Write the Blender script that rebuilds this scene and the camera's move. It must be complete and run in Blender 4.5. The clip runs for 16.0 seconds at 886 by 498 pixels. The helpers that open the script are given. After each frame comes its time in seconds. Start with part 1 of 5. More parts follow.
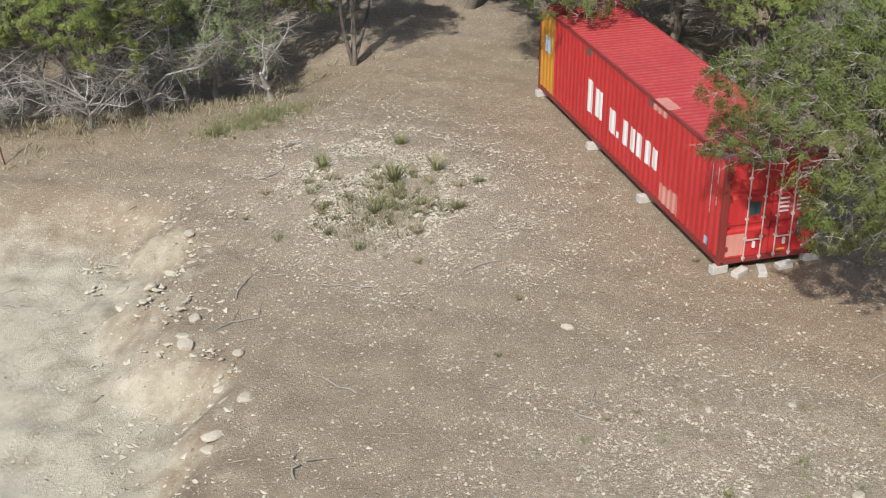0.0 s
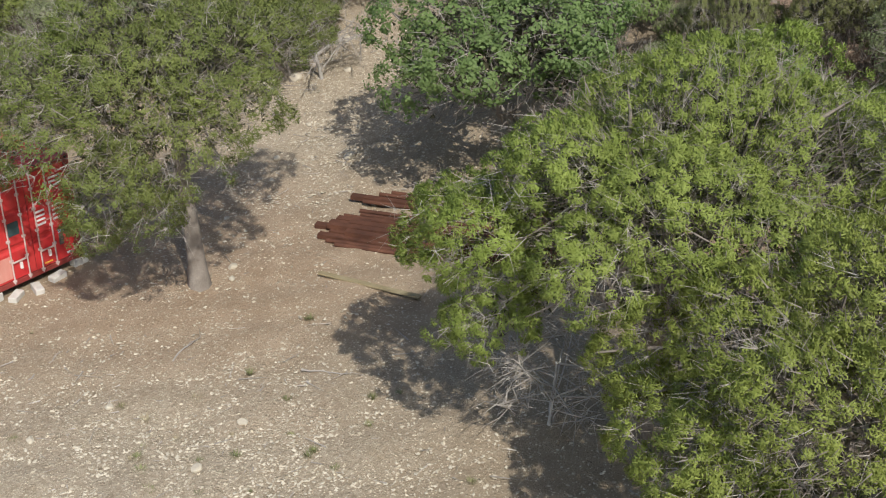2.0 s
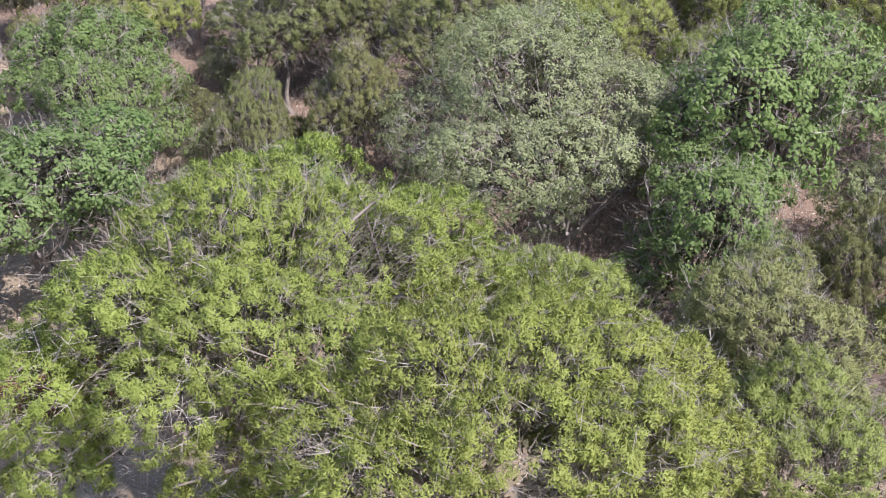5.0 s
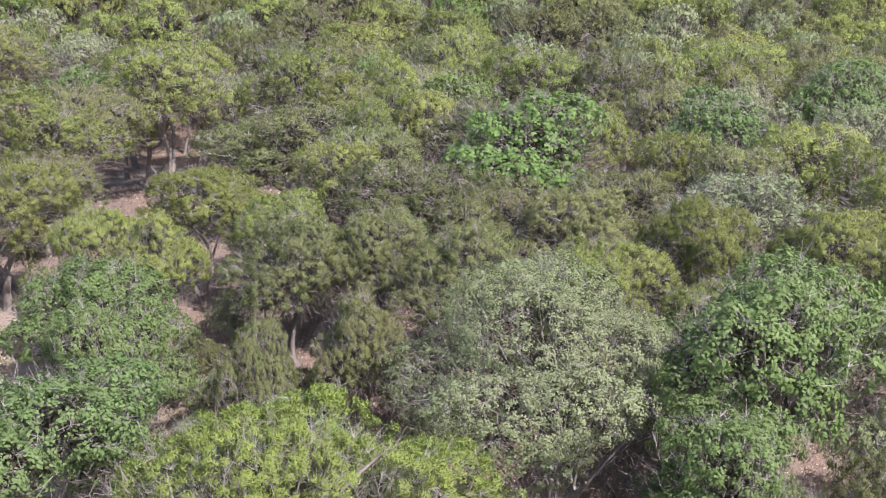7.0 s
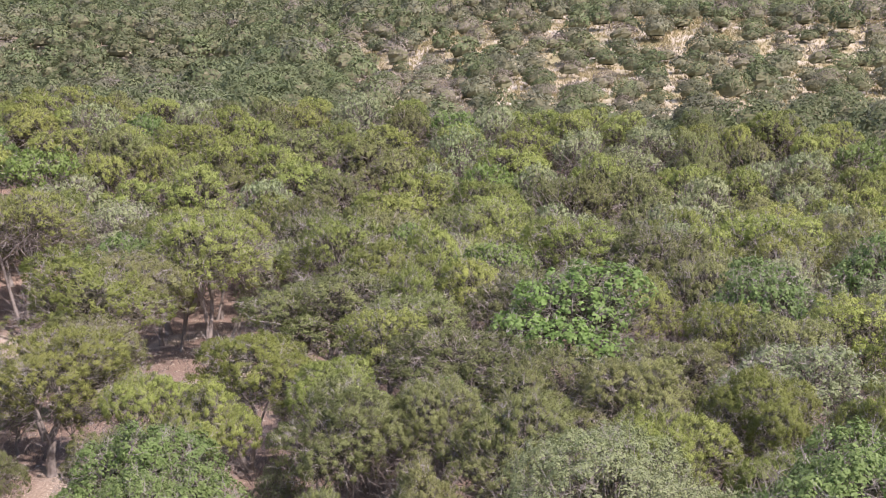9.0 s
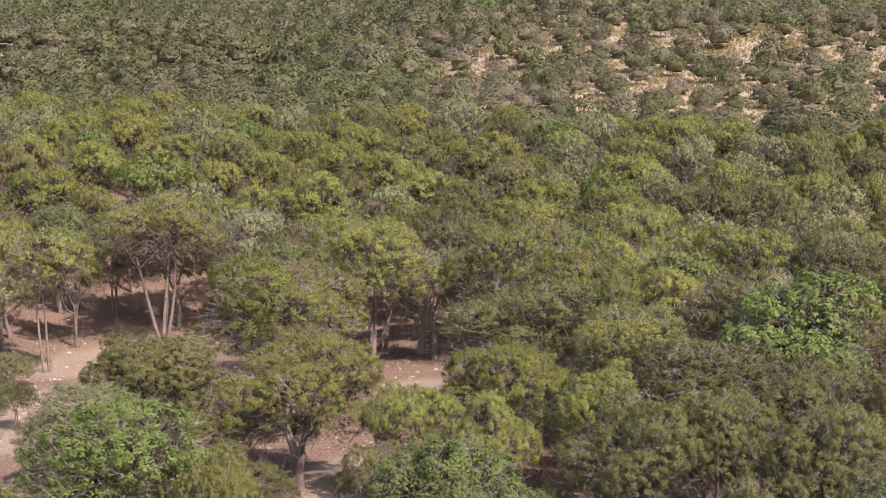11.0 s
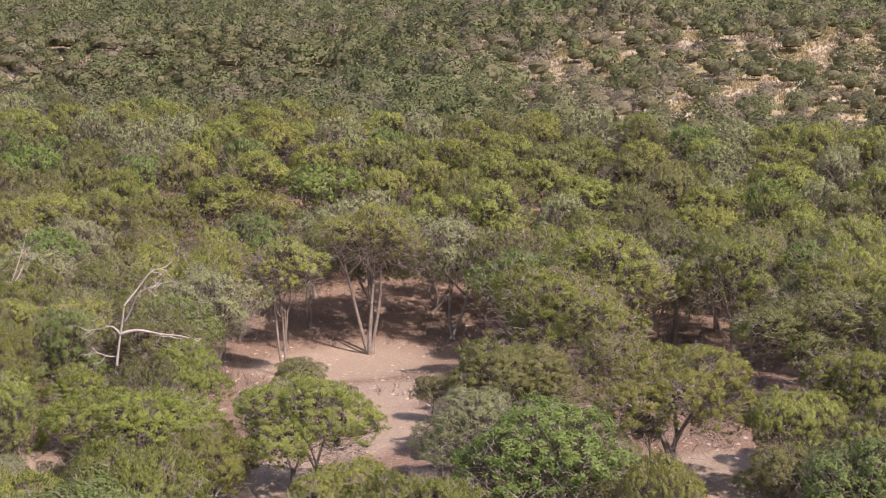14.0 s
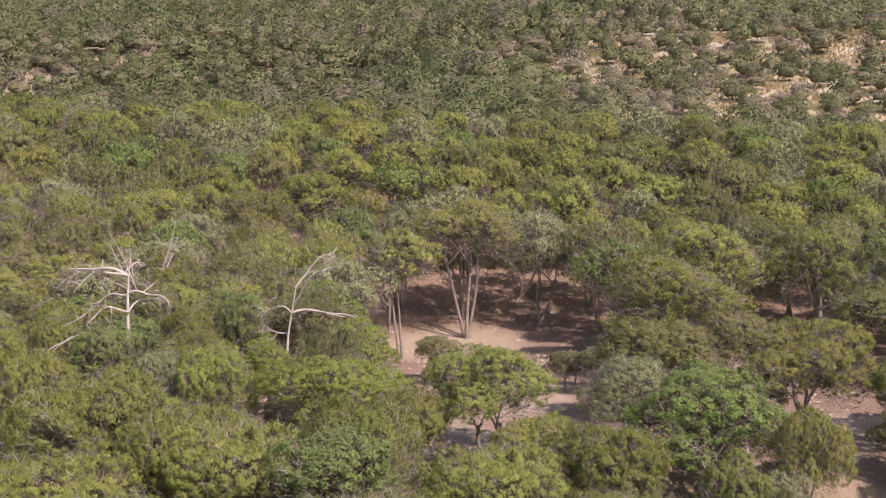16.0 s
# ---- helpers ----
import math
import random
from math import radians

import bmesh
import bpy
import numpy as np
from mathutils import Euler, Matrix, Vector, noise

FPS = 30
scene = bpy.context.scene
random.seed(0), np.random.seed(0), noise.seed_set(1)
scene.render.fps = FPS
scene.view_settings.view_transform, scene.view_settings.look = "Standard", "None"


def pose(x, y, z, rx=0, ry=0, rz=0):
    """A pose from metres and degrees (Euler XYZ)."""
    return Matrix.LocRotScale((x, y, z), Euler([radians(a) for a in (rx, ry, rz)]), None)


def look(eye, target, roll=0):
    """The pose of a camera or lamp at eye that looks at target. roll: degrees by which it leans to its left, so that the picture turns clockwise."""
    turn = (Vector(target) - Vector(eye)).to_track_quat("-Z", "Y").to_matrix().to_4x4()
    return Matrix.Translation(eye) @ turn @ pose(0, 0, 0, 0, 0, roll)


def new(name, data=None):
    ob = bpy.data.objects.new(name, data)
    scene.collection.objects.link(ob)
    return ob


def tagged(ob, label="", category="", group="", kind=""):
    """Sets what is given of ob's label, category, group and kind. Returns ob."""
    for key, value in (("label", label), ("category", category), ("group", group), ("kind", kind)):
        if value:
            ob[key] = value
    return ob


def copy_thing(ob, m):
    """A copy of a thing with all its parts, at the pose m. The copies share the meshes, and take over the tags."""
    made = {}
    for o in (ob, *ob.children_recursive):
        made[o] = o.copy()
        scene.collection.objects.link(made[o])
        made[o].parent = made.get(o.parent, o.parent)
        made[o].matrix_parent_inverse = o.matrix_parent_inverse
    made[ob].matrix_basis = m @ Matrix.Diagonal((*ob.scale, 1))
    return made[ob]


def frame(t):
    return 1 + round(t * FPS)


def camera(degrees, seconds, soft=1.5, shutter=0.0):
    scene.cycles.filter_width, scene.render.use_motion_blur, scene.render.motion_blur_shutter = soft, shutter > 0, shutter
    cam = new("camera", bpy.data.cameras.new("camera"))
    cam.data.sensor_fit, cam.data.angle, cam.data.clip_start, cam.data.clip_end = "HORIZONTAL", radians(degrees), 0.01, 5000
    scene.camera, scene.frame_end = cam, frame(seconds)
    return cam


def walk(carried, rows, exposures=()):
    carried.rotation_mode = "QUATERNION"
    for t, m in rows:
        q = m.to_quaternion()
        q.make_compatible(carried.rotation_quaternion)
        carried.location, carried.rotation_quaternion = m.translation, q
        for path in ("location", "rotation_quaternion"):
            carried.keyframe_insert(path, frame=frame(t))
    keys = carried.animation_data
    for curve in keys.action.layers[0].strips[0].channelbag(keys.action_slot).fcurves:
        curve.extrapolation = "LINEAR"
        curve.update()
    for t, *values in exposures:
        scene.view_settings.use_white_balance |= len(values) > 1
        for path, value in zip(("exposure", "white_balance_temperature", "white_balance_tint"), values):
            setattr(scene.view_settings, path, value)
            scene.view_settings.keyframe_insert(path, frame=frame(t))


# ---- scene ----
# ---------------------------------------------------------------- camera and path
cam = camera(38.0, 16.0, soft=1.1)
PATH = [
    (0, (-12.854, -23.051, 13.919), (-12.378, -21.339, 13.002), -0.3),
    (0.5, (-12.99, -22.967, 13.844), (-12.247, -21.352, 12.929), -0.2),
    (1, (-13.01, -22.924, 13.924), (-12.025, -21.446, 13.005), -0.2),
    (1.5, (-13.058, -22.977, 13.913), (-11.854, -21.668, 12.997), -0.3),
    (2, (-13.108, -23.006, 14.021), (-11.717, -21.902, 13.101), -0.5),
    (2.5, (-13.201, -23.077, 14.081), (-11.647, -22.219, 13.16), -0.7),
    (3, (-13.263, -23.094, 14.111), (-11.596, -22.486, 13.188), -0.7),
    (3.2, (-13.285, -23.05, 14.135), (-11.591, -22.526, 13.211), -0.6),
    (5.3, (-13.155, -23.162, 14.209), (-11.373, -22.615, 13.486), -0.9),
    (5.5, (-13.147, -23.122, 14.209), (-11.351, -22.573, 13.522), -0.8),
    (6, (-13.099, -23.09, 14.142), (-11.271, -22.534, 13.552), -0.8),
    (6.5, (-13.154, -23.098, 14.171), (-11.299, -22.535, 13.679), -0.7),
    (7, (-13.165, -23.057, 14.217), (-11.289, -22.489, 13.822), -0.7),
    (7.5, (-13.181, -23.089, 14.205), (-11.287, -22.517, 13.911), -0.6),
    (8, (-13.188, -23.086, 14.174), (-11.282, -22.511, 13.98), -0.5),
    (8.2, (-13.247, -23.1, 14.169), (-11.338, -22.524, 14.013), -0.5),
    (10.3, (-13.601, -17.144, 14.23), (-11.7, -16.534, 14.104), -0.1),
    (10.5, (-13.878, -16.445, 14.185), (-11.979, -15.829, 14.06), -0.1),
    (11, (-14.921, -13.92, 14.265), (-13.022, -13.303, 14.139), -0.1),
    (11.5, (-15.906, -10.926, 14.479), (-14.008, -10.309, 14.352), -0.2),
    (12, (-17.045, -8.477, 14.777), (-15.147, -7.858, 14.65), -0.2),
    (12.5, (-18.038, -6.866, 14.878), (-16.14, -6.246, 14.75), -0.2),
    (13, (-18.962, -5.55, 14.85), (-17.065, -4.931, 14.722), -0.2),
    (13.5, (-20.145, -4.184, 14.864), (-18.247, -3.564, 14.737), -0.2),
    (14, (-21.664, -2.769, 15.008), (-19.766, -2.15, 14.88), -0.2),
    (14.5, (-23.595, -1.502, 14.85), (-21.698, -0.883, 14.723), -0.2),
    (15, (-25.576, -0.344, 14.803), (-23.679, 0.275, 14.674), -0.2),
    (15.5, (-27.779, 0.556, 14.862), (-25.881, 1.176, 14.733), -0.2),
    (16, (-29.889, 1.292, 14.948), (-27.992, 1.912, 14.818), -0.2),
]

EXPOSURES = [(0, -0.09, 6350, 10), (2.0, 0.02, 6500, 10), (3.2, 0.2, 6500, 11), (5.3, 0.74, 6050, 24), (8.2, 0.77, 6050, 26), (10.3, 0.37, 7250, 35), (13.5, 0.34, 7250, 35), (16, 0.32, 7250, 35)]
walk(cam, [(t, look(eye, target, roll)) for t, eye, target, roll in PATH], EXPOSURES)

# ---------------------------------------------------------------- sky and sun
SUN_ELEVATION = radians(45)
SUN_FROM = Vector((-0.55, -0.84, 0)).normalized()
world = bpy.data.worlds.new("sky")
scene.world = world
world.use_nodes = True
wn = world.node_tree
sky = wn.nodes.new("ShaderNodeTexSky")
sky.sky_type = "NISHITA"
sky.sun_disc = False
sky.sun_elevation = SUN_ELEVATION
sky.sun_rotation = math.atan2(SUN_FROM.x, SUN_FROM.y)
sky.dust_density = 1.6
wn.links.new(sky.outputs[0], wn.nodes["Background"].inputs[0])
wn.nodes["Background"].inputs[1].default_value = 0.13
sun = new("sun", bpy.data.lights.new("sun", "SUN"))
sun.data.energy = 4.6
sun.data.angle = radians(0.53)
sun.data.color = (1.0, 0.94, 0.85)
sun_dir = SUN_FROM * math.cos(SUN_ELEVATION) + Vector((0, 0, math.sin(SUN_ELEVATION)))
sun.matrix_basis = look(sun_dir * 80, (0, 0, 0))


# ---------------------------------------------------------------- material helpers
def material(name):
    mat = bpy.data.materials.new(name)
    mat.use_nodes = True
    nt = mat.node_tree
    return mat, nt, nt.nodes["Principled BSDF"]


def node(nt, kind, **values):
    n = nt.nodes.new(kind)
    for key, value in values.items():
        if key in n.inputs:
            n.inputs[key].default_value = value
    return n


def coords(nt):
    return nt.nodes.new("ShaderNodeNewGeometry").outputs["Position"]


def noise_tex(nt, vector, scale, detail=4.0, rough=0.6):
    n = node(nt, "ShaderNodeTexNoise", Scale=scale, Detail=detail, Roughness=rough)
    nt.links.new(vector, n.inputs["Vector"])
    return n.outputs["Fac"]


def remap(nt, value, low, high, to_low=0.0, to_high=1.0):
    n = nt.nodes.new("ShaderNodeMapRange")
    n.inputs[1].default_value, n.inputs[2].default_value = low, high
    n.inputs[3].default_value, n.inputs[4].default_value = to_low, to_high
    nt.links.new(value, n.inputs[0])
    return n.outputs[0]


def blend(nt, factor, a, b, mode="MIX"):
    n = nt.nodes.new("ShaderNodeMix")
    n.data_type, n.blend_type = "RGBA", mode
    for slot, value in ((0, factor), (6, a), (7, b)):
        if isinstance(value, (int, float)):
            n.inputs[slot].default_value = value
        elif isinstance(value, tuple):
            n.inputs[slot].default_value = (*value, 1.0)
        else:
            nt.links.new(value, n.inputs[slot])
    return n.outputs[2]


def bump(nt, bsdf, height, strength, distance):
    n = nt.nodes.new("ShaderNodeBump")
    n.inputs["Strength"].default_value, n.inputs["Distance"].default_value = strength, distance
    nt.links.new(height, n.inputs["Height"])
    nt.links.new(n.outputs[0], bsdf.inputs["Normal"])


def attribute(nt, name):
    n = nt.nodes.new("ShaderNodeAttribute")
    n.attribute_name = name
    return n.outputs["Fac"]


def leaf_material(name, dark, light, tip, translucent, dry=0.0, joined=False, vary=(0.74, 1.2)):
    """Foliage: colour varies leaf by leaf, tree by tree and slowly across the wood; thin leaves let light through."""
    mat, nt, bsdf = material(name)
    leaf = nt.nodes.new("ShaderNodeNewGeometry").outputs["Random Per Island"]
    tree = nt.nodes.new("ShaderNodeObjectInfo").outputs["Random"]
    pos = coords(nt)
    if joined:
        cell = nt.nodes.new("ShaderNodeTexVoronoi")
        cell.inputs["Scale"].default_value = 0.14
        nt.links.new(pos, cell.inputs["Vector"])
        one = nt.nodes.new("ShaderNodeSeparateColor")
        nt.links.new(cell.outputs["Color"], one.inputs[0])
        tree = one.outputs[0]
    wide = remap(nt, noise_tex(nt, pos, 0.16, 2.0), 0.35, 0.65)
    clump = remap(nt, noise_tex(nt, pos, 1.6, 2.0), 0.35, 0.65)
    c = blend(nt, clump, dark, light)
    c = blend(nt, remap(nt, leaf, 0.35, 1.0, 0.0, 0.42), c, tip)
    c = blend(nt, remap(nt, wide, 0, 1, 0.0, 0.45), c, (light[0] * 1.05, light[1] * 0.92, light[2] * 1.2))
    scrambled = nt.nodes.new("ShaderNodeMath")
    scrambled.operation = "FRACT"
    nt.links.new(remap(nt, tree, 0, 1, 0.0, 7.3), scrambled.inputs[0])
    swap_value = remap(nt, scrambled.outputs[0], 0, 1, *vary)
    hue = nt.nodes.new("ShaderNodeHueSaturation")
    nt.links.new(remap(nt, tree, 0, 1, 0.493, 0.514), hue.inputs["Hue"])
    nt.links.new(swap_value, hue.inputs["Value"])
    hue.inputs["Saturation"].default_value = 1.0 - dry
    nt.links.new(c, hue.inputs["Color"])
    nt.links.new(hue.outputs[0], bsdf.inputs["Base Color"])
    bsdf.inputs["Roughness"].default_value = 0.62
    bsdf.inputs["Specular IOR Level"].default_value = 0.3
    thin = nt.nodes.new("ShaderNodeBsdfTranslucent")
    nt.links.new(hue.outputs[0], thin.inputs["Color"])
    mix = nt.nodes.new("ShaderNodeMixShader")
    mix.inputs[0].default_value = translucent
    nt.links.new(bsdf.outputs[0], mix.inputs[1])
    nt.links.new(thin.outputs[0], mix.inputs[2])
    nt.links.new(mix.outputs[0], nt.nodes["Material Output"].inputs["Surface"])
    return mat


def plain_material(name, a, b, scale, rough=0.85, metal=0.0, fine=None, bump_size=0.0, bump_distance=0.02, islands=0.0):
    """Two colours mixed by noise at two scales, with relief; islands: how far each loose piece differs."""
    mat, nt, bsdf = material(name)
    pos = coords(nt)
    c = blend(nt, remap(nt, noise_tex(nt, pos, scale, 5.0), 0.32, 0.68), a, b)
    grain = noise_tex(nt, pos, fine or scale * 9, 4.0)
    c = blend(nt, remap(nt, grain, 0.3, 0.7, 0.0, 0.3), c, tuple(v * 0.45 for v in a))
    if islands:
        r = nt.nodes.new("ShaderNodeNewGeometry").outputs["Random Per Island"]
        c = blend(nt, remap(nt, r, 0, 1, 0.0, islands), c, tuple(v * 0.4 for v in b))
    nt.links.new(c, bsdf.inputs["Base Color"])
    bsdf.inputs["Roughness"].default_value = rough
    bsdf.inputs["Metallic"].default_value = metal
    if bump_size:
        bump(nt, bsdf, grain, bump_size, bump_distance)
    return mat


JUNIPER_COLOURS = (0.160, 0.202, 0.047), (0.280, 0.337, 0.087), (0.40, 0.45, 0.148)
DULL_COLOURS = (0.136, 0.164, 0.055), (0.225, 0.258, 0.092), (0.325, 0.352, 0.150)
OAK_COLOURS = (0.104, 0.164, 0.048), (0.178, 0.258, 0.079), (0.255, 0.332, 0.126)
PALE_COLOURS = (0.198, 0.246, 0.110), (0.285, 0.345, 0.160), (0.375, 0.43, 0.222)
BRIGHT_COLOURS = (0.150, 0.206, 0.040), (0.270, 0.350, 0.076), (0.375, 0.455, 0.130)
DARK_COLOURS = (0.128, 0.160, 0.042), (0.228, 0.272, 0.074), (0.34, 0.372, 0.125)
JUNIPER_DARK = leaf_material("juniper_foliage_dark", *DARK_COLOURS, 0.34)
JUNIPER_BRIGHT = leaf_material("juniper_foliage_bright", *BRIGHT_COLOURS, 0.34, vary=(1.02, 1.1))
JUNIPER = leaf_material("juniper_foliage", *JUNIPER_COLOURS, 0.34)
JUNIPER_DULL = leaf_material("juniper_foliage_dull", *DULL_COLOURS, 0.34)
OAK = leaf_material("oak_foliage", *OAK_COLOURS, 0.4, vary=(0.98, 1.16))
OAK_LIGHT = leaf_material("light_oak_foliage", (0.121, 0.198, 0.049), (0.197, 0.298, 0.080), (0.282, 0.370, 0.128), 0.4, vary=(0.98, 1.1))
PALE = leaf_material("pale_oak_foliage", *PALE_COLOURS, 0.34, vary=(0.88, 1.1))
FAR_COLOURS = (0.096, 0.128, 0.056), (0.162, 0.202, 0.088), (0.232, 0.268, 0.138)
JUNIPER_FAR = leaf_material("juniper_foliage_far", *FAR_COLOURS, 0.3, joined=True)
OAK_FAR = leaf_material("oak_foliage_far", (0.088, 0.124, 0.050), (0.148, 0.194, 0.080), (0.212, 0.258, 0.122), 0.3, joined=True)
GREY_FAR = leaf_material("grey_scrub_far", (0.150, 0.138, 0.100), (0.225, 0.205, 0.160), (0.31, 0.29, 0.24), 0.2, joined=True)
PALE_FAR = leaf_material("pale_foliage_far", (0.122, 0.142, 0.078), (0.178, 0.195, 0.115), (0.25, 0.265, 0.168), 0.3, joined=True)
BARK = plain_material("juniper_bark", (0.17, 0.145, 0.125), (0.31, 0.28, 0.245), 2.5, 0.95, fine=30, bump_size=0.5)
BARK_OAK = plain_material("oak_bark", (0.20, 0.18, 0.155), (0.36, 0.33, 0.30), 3.0, 0.95, fine=30, bump_size=0.5)
# Darker copy of the dead twigs below; shade under foliage is in the colour.
TWIG_SHADED = plain_material("shaded_twigs", (0.15, 0.125, 0.105), (0.29, 0.26, 0.235), 1.2, 0.95, islands=0.6)
# Olive-brown of shaded foliage, for the filler cores of the hillside crowns.
CORE_SHADE = plain_material("shaded_crown_cores", (0.125, 0.130, 0.066), (0.185, 0.182, 0.108), 0.35, 0.95, fine=3.0)
# Dark olive: the shade of crown crevices is put into this colour.
INNER_SHADE = leaf_material("shaded_inner_sprays", (0.056, 0.062, 0.029), (0.092, 0.094, 0.048), (0.150, 0.138, 0.094), 0.25)
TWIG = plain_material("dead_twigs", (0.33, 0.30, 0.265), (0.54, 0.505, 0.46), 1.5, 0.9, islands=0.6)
DEADWOOD = plain_material("bleached_deadwood", (0.36, 0.34, 0.31), (0.55, 0.53, 0.49), 2.0, 0.9)
STONE = plain_material("limestone", (0.54, 0.48, 0.375), (0.72, 0.665, 0.54), 3.0, 0.9, fine=25, bump_size=0.4, islands=0.35)
GRASS = leaf_material("grass_blades", (0.175, 0.195, 0.080), (0.265, 0.285, 0.125), (0.40, 0.385, 0.22), 0.3)
STRAW_GOLD = plain_material("golden_grass", (0.30, 0.255, 0.115), (0.44, 0.39, 0.22), 0.12, 0.9, islands=0.5)
STRAW = plain_material("dry_grass", (0.34, 0.29, 0.17), (0.46, 0.41, 0.27), 1.0, 0.9, islands=0.5)
RUST = plain_material("rusted_steel", (0.075, 0.030, 0.018), (0.150, 0.062, 0.036), 2.2, 0.8, 0.15, fine=40, bump_size=0.25, bump_distance=0.01)
WOOD = plain_material("weathered_board", (0.24, 0.20, 0.11), (0.34, 0.29, 0.18), 3.0, 0.85, fine=30, bump_size=0.2)
CONCRETE = plain_material("concrete_block", (0.50, 0.48, 0.44), (0.64, 0.62, 0.58), 6.0, 0.92, fine=60, bump_size=0.3)


def ground_material():
    """Stony earth: tan dirt, pale gravel, white caliche and reddish litter, darkened with tree shade, under the trees,
    with small stones in it.
    """
    mat, nt, bsdf = material("stony_earth")
    pos = coords(nt)
    big = noise_tex(nt, pos, 0.22, 4.0)
    mid = noise_tex(nt, pos, 1.4, 6.0, 0.65)
    fine = noise_tex(nt, pos, 9.0, 6.0, 0.7)
    tiny = noise_tex(nt, pos, 42.0, 4.0, 0.7)
    dirt = blend(nt, remap(nt, mid, 0.35, 0.65), (0.274, 0.217, 0.150), (0.372, 0.305, 0.220))
    dirt = blend(nt, remap(nt, big, 0.38, 0.62, 0.0, 0.55), dirt, (0.334, 0.274, 0.198))
    gravel = blend(nt, remap(nt, fine, 0.36, 0.64), (0.296, 0.243, 0.175), (0.455, 0.392, 0.297))
    c = blend(nt, remap(nt, mixed(nt, attribute(nt, "gravel"), fine, 0.9), 0.45, 0.85), dirt, gravel)
    cal = blend(nt, remap(nt, mid, 0.3, 0.7), (0.470, 0.428, 0.325), (0.575, 0.530, 0.420))
    c = blend(nt, remap(nt, mixed(nt, attribute(nt, "caliche"), mid, 1.3), 0.30, 0.85), c, cal)
    litter = blend(nt, remap(nt, fine, 0.36, 0.64), (0.280, 0.222, 0.168), (0.490, 0.422, 0.332))
    c = blend(nt, remap(nt, mixed(nt, attribute(nt, "litter"), mid, 0.5), 0.4, 0.8), c, litter)
    # Red-brown litter of the wood, with the trees' shade mixed into its colour.
    shaded_needles = blend(nt, remap(nt, fine, 0.36, 0.64), (0.175, 0.118, 0.088), (0.300, 0.215, 0.165))
    c = blend(nt, remap(nt, mixed(nt, attribute(nt, "shaded_needles"), mid, 0.7), 0.3, 0.8, 0.0, 0.85), c, shaded_needles)
    warm = blend(nt, remap(nt, mid, 0.35, 0.65), (0.305, 0.212, 0.140), (0.405, 0.298, 0.208))
    c = blend(nt, remap(nt, mixed(nt, attribute(nt, "warm"), big, 1.0), 0.25, 0.9, 0.0, 0.6), c, warm)
    dry = blend(nt, remap(nt, mixed(nt, big, mid, 0.8), 0.40, 0.60), (0.375, 0.325, 0.200), (0.455, 0.430, 0.360))
    dry = blend(nt, remap(nt, mixed(nt, noise_tex(nt, pos, 0.09, 3.0), fine, 0.3), 0.50, 0.64), dry, (0.26, 0.24, 0.12))
    c = blend(nt, attribute(nt, "hill"), c, dry)
    amount = remap(nt, mixed(nt, attribute(nt, "gravel"), mid, 0.9), 0.1, 1.0, 0.12, 0.62)
    smooth_pan = nt.nodes.new("ShaderNodeMath")
    smooth_pan.operation = "MULTIPLY"
    nt.links.new(amount, smooth_pan.inputs[0])
    nt.links.new(remap(nt, attribute(nt, "caliche"), 0.2, 0.75, 1.0, 0.12), smooth_pan.inputs[1])
    amount = smooth_pan.outputs[0]
    lift = fine
    for scale in (8.5, 17.0, 31.0):
        chips = nt.nodes.new("ShaderNodeTexVoronoi")
        chips.inputs["Scale"].default_value = scale
        nt.links.new(pos, chips.inputs["Vector"])
        split = nt.nodes.new("ShaderNodeSeparateColor")
        nt.links.new(chips.outputs["Color"], split.inputs[0])
        near = remap(nt, chips.outputs["Distance"], 0.40, 0.30)
        chosen = nt.nodes.new("ShaderNodeMath")
        chosen.operation = "LESS_THAN"
        nt.links.new(split.outputs[0], chosen.inputs[0])
        nt.links.new(remap(nt, amount, 0, 1, 0.0, 0.35 if scale < 10 else 1.0), chosen.inputs[1])
        some = nt.nodes.new("ShaderNodeMath")
        some.operation = "MULTIPLY"
        nt.links.new(near, some.inputs[0])
        nt.links.new(chosen.outputs[0], some.inputs[1])
        chip = blend(nt, split.outputs[1], (0.30, 0.238, 0.168), (0.76, 0.685, 0.53))
        c = blend(nt, some.outputs[0], c, chip)
        lift = mixed(nt, lift, some.outputs[0], 0.5)
    c = blend(nt, remap(nt, tiny, 0.40, 0.25, 0.0, 0.32), c, (0.13, 0.10, 0.072))
    nt.links.new(c, bsdf.inputs["Base Color"])
    bsdf.inputs["Roughness"].default_value = 0.95
    bsdf.inputs["Specular IOR Level"].default_value = 0.2
    bump(nt, bsdf, mixed(nt, lift, tiny, 0.5), 0.8, 0.06)
    return mat


def mixed(nt, a, b, share):
    """a + (b - 0.5) * share"""
    n = nt.nodes.new("ShaderNodeMath")
    n.operation = "MULTIPLY_ADD"
    n.inputs[1].default_value = share
    nt.links.new(b, n.inputs[0])
    m = nt.nodes.new("ShaderNodeMath")
    m.operation = "SUBTRACT"
    m.inputs[1].default_value = 0.5 * share
    nt.links.new(a, m.inputs[0])
    nt.links.new(m.outputs[0], n.inputs[2])
    return n.outputs[0]


GROUND = ground_material()


# ---------------------------------------------------------------- the lie of the land
def smooth(a, b, x):
    t = np.clip((x - a) / (b - a), 0, 1)
    return t * t * (3 - 2 * t)


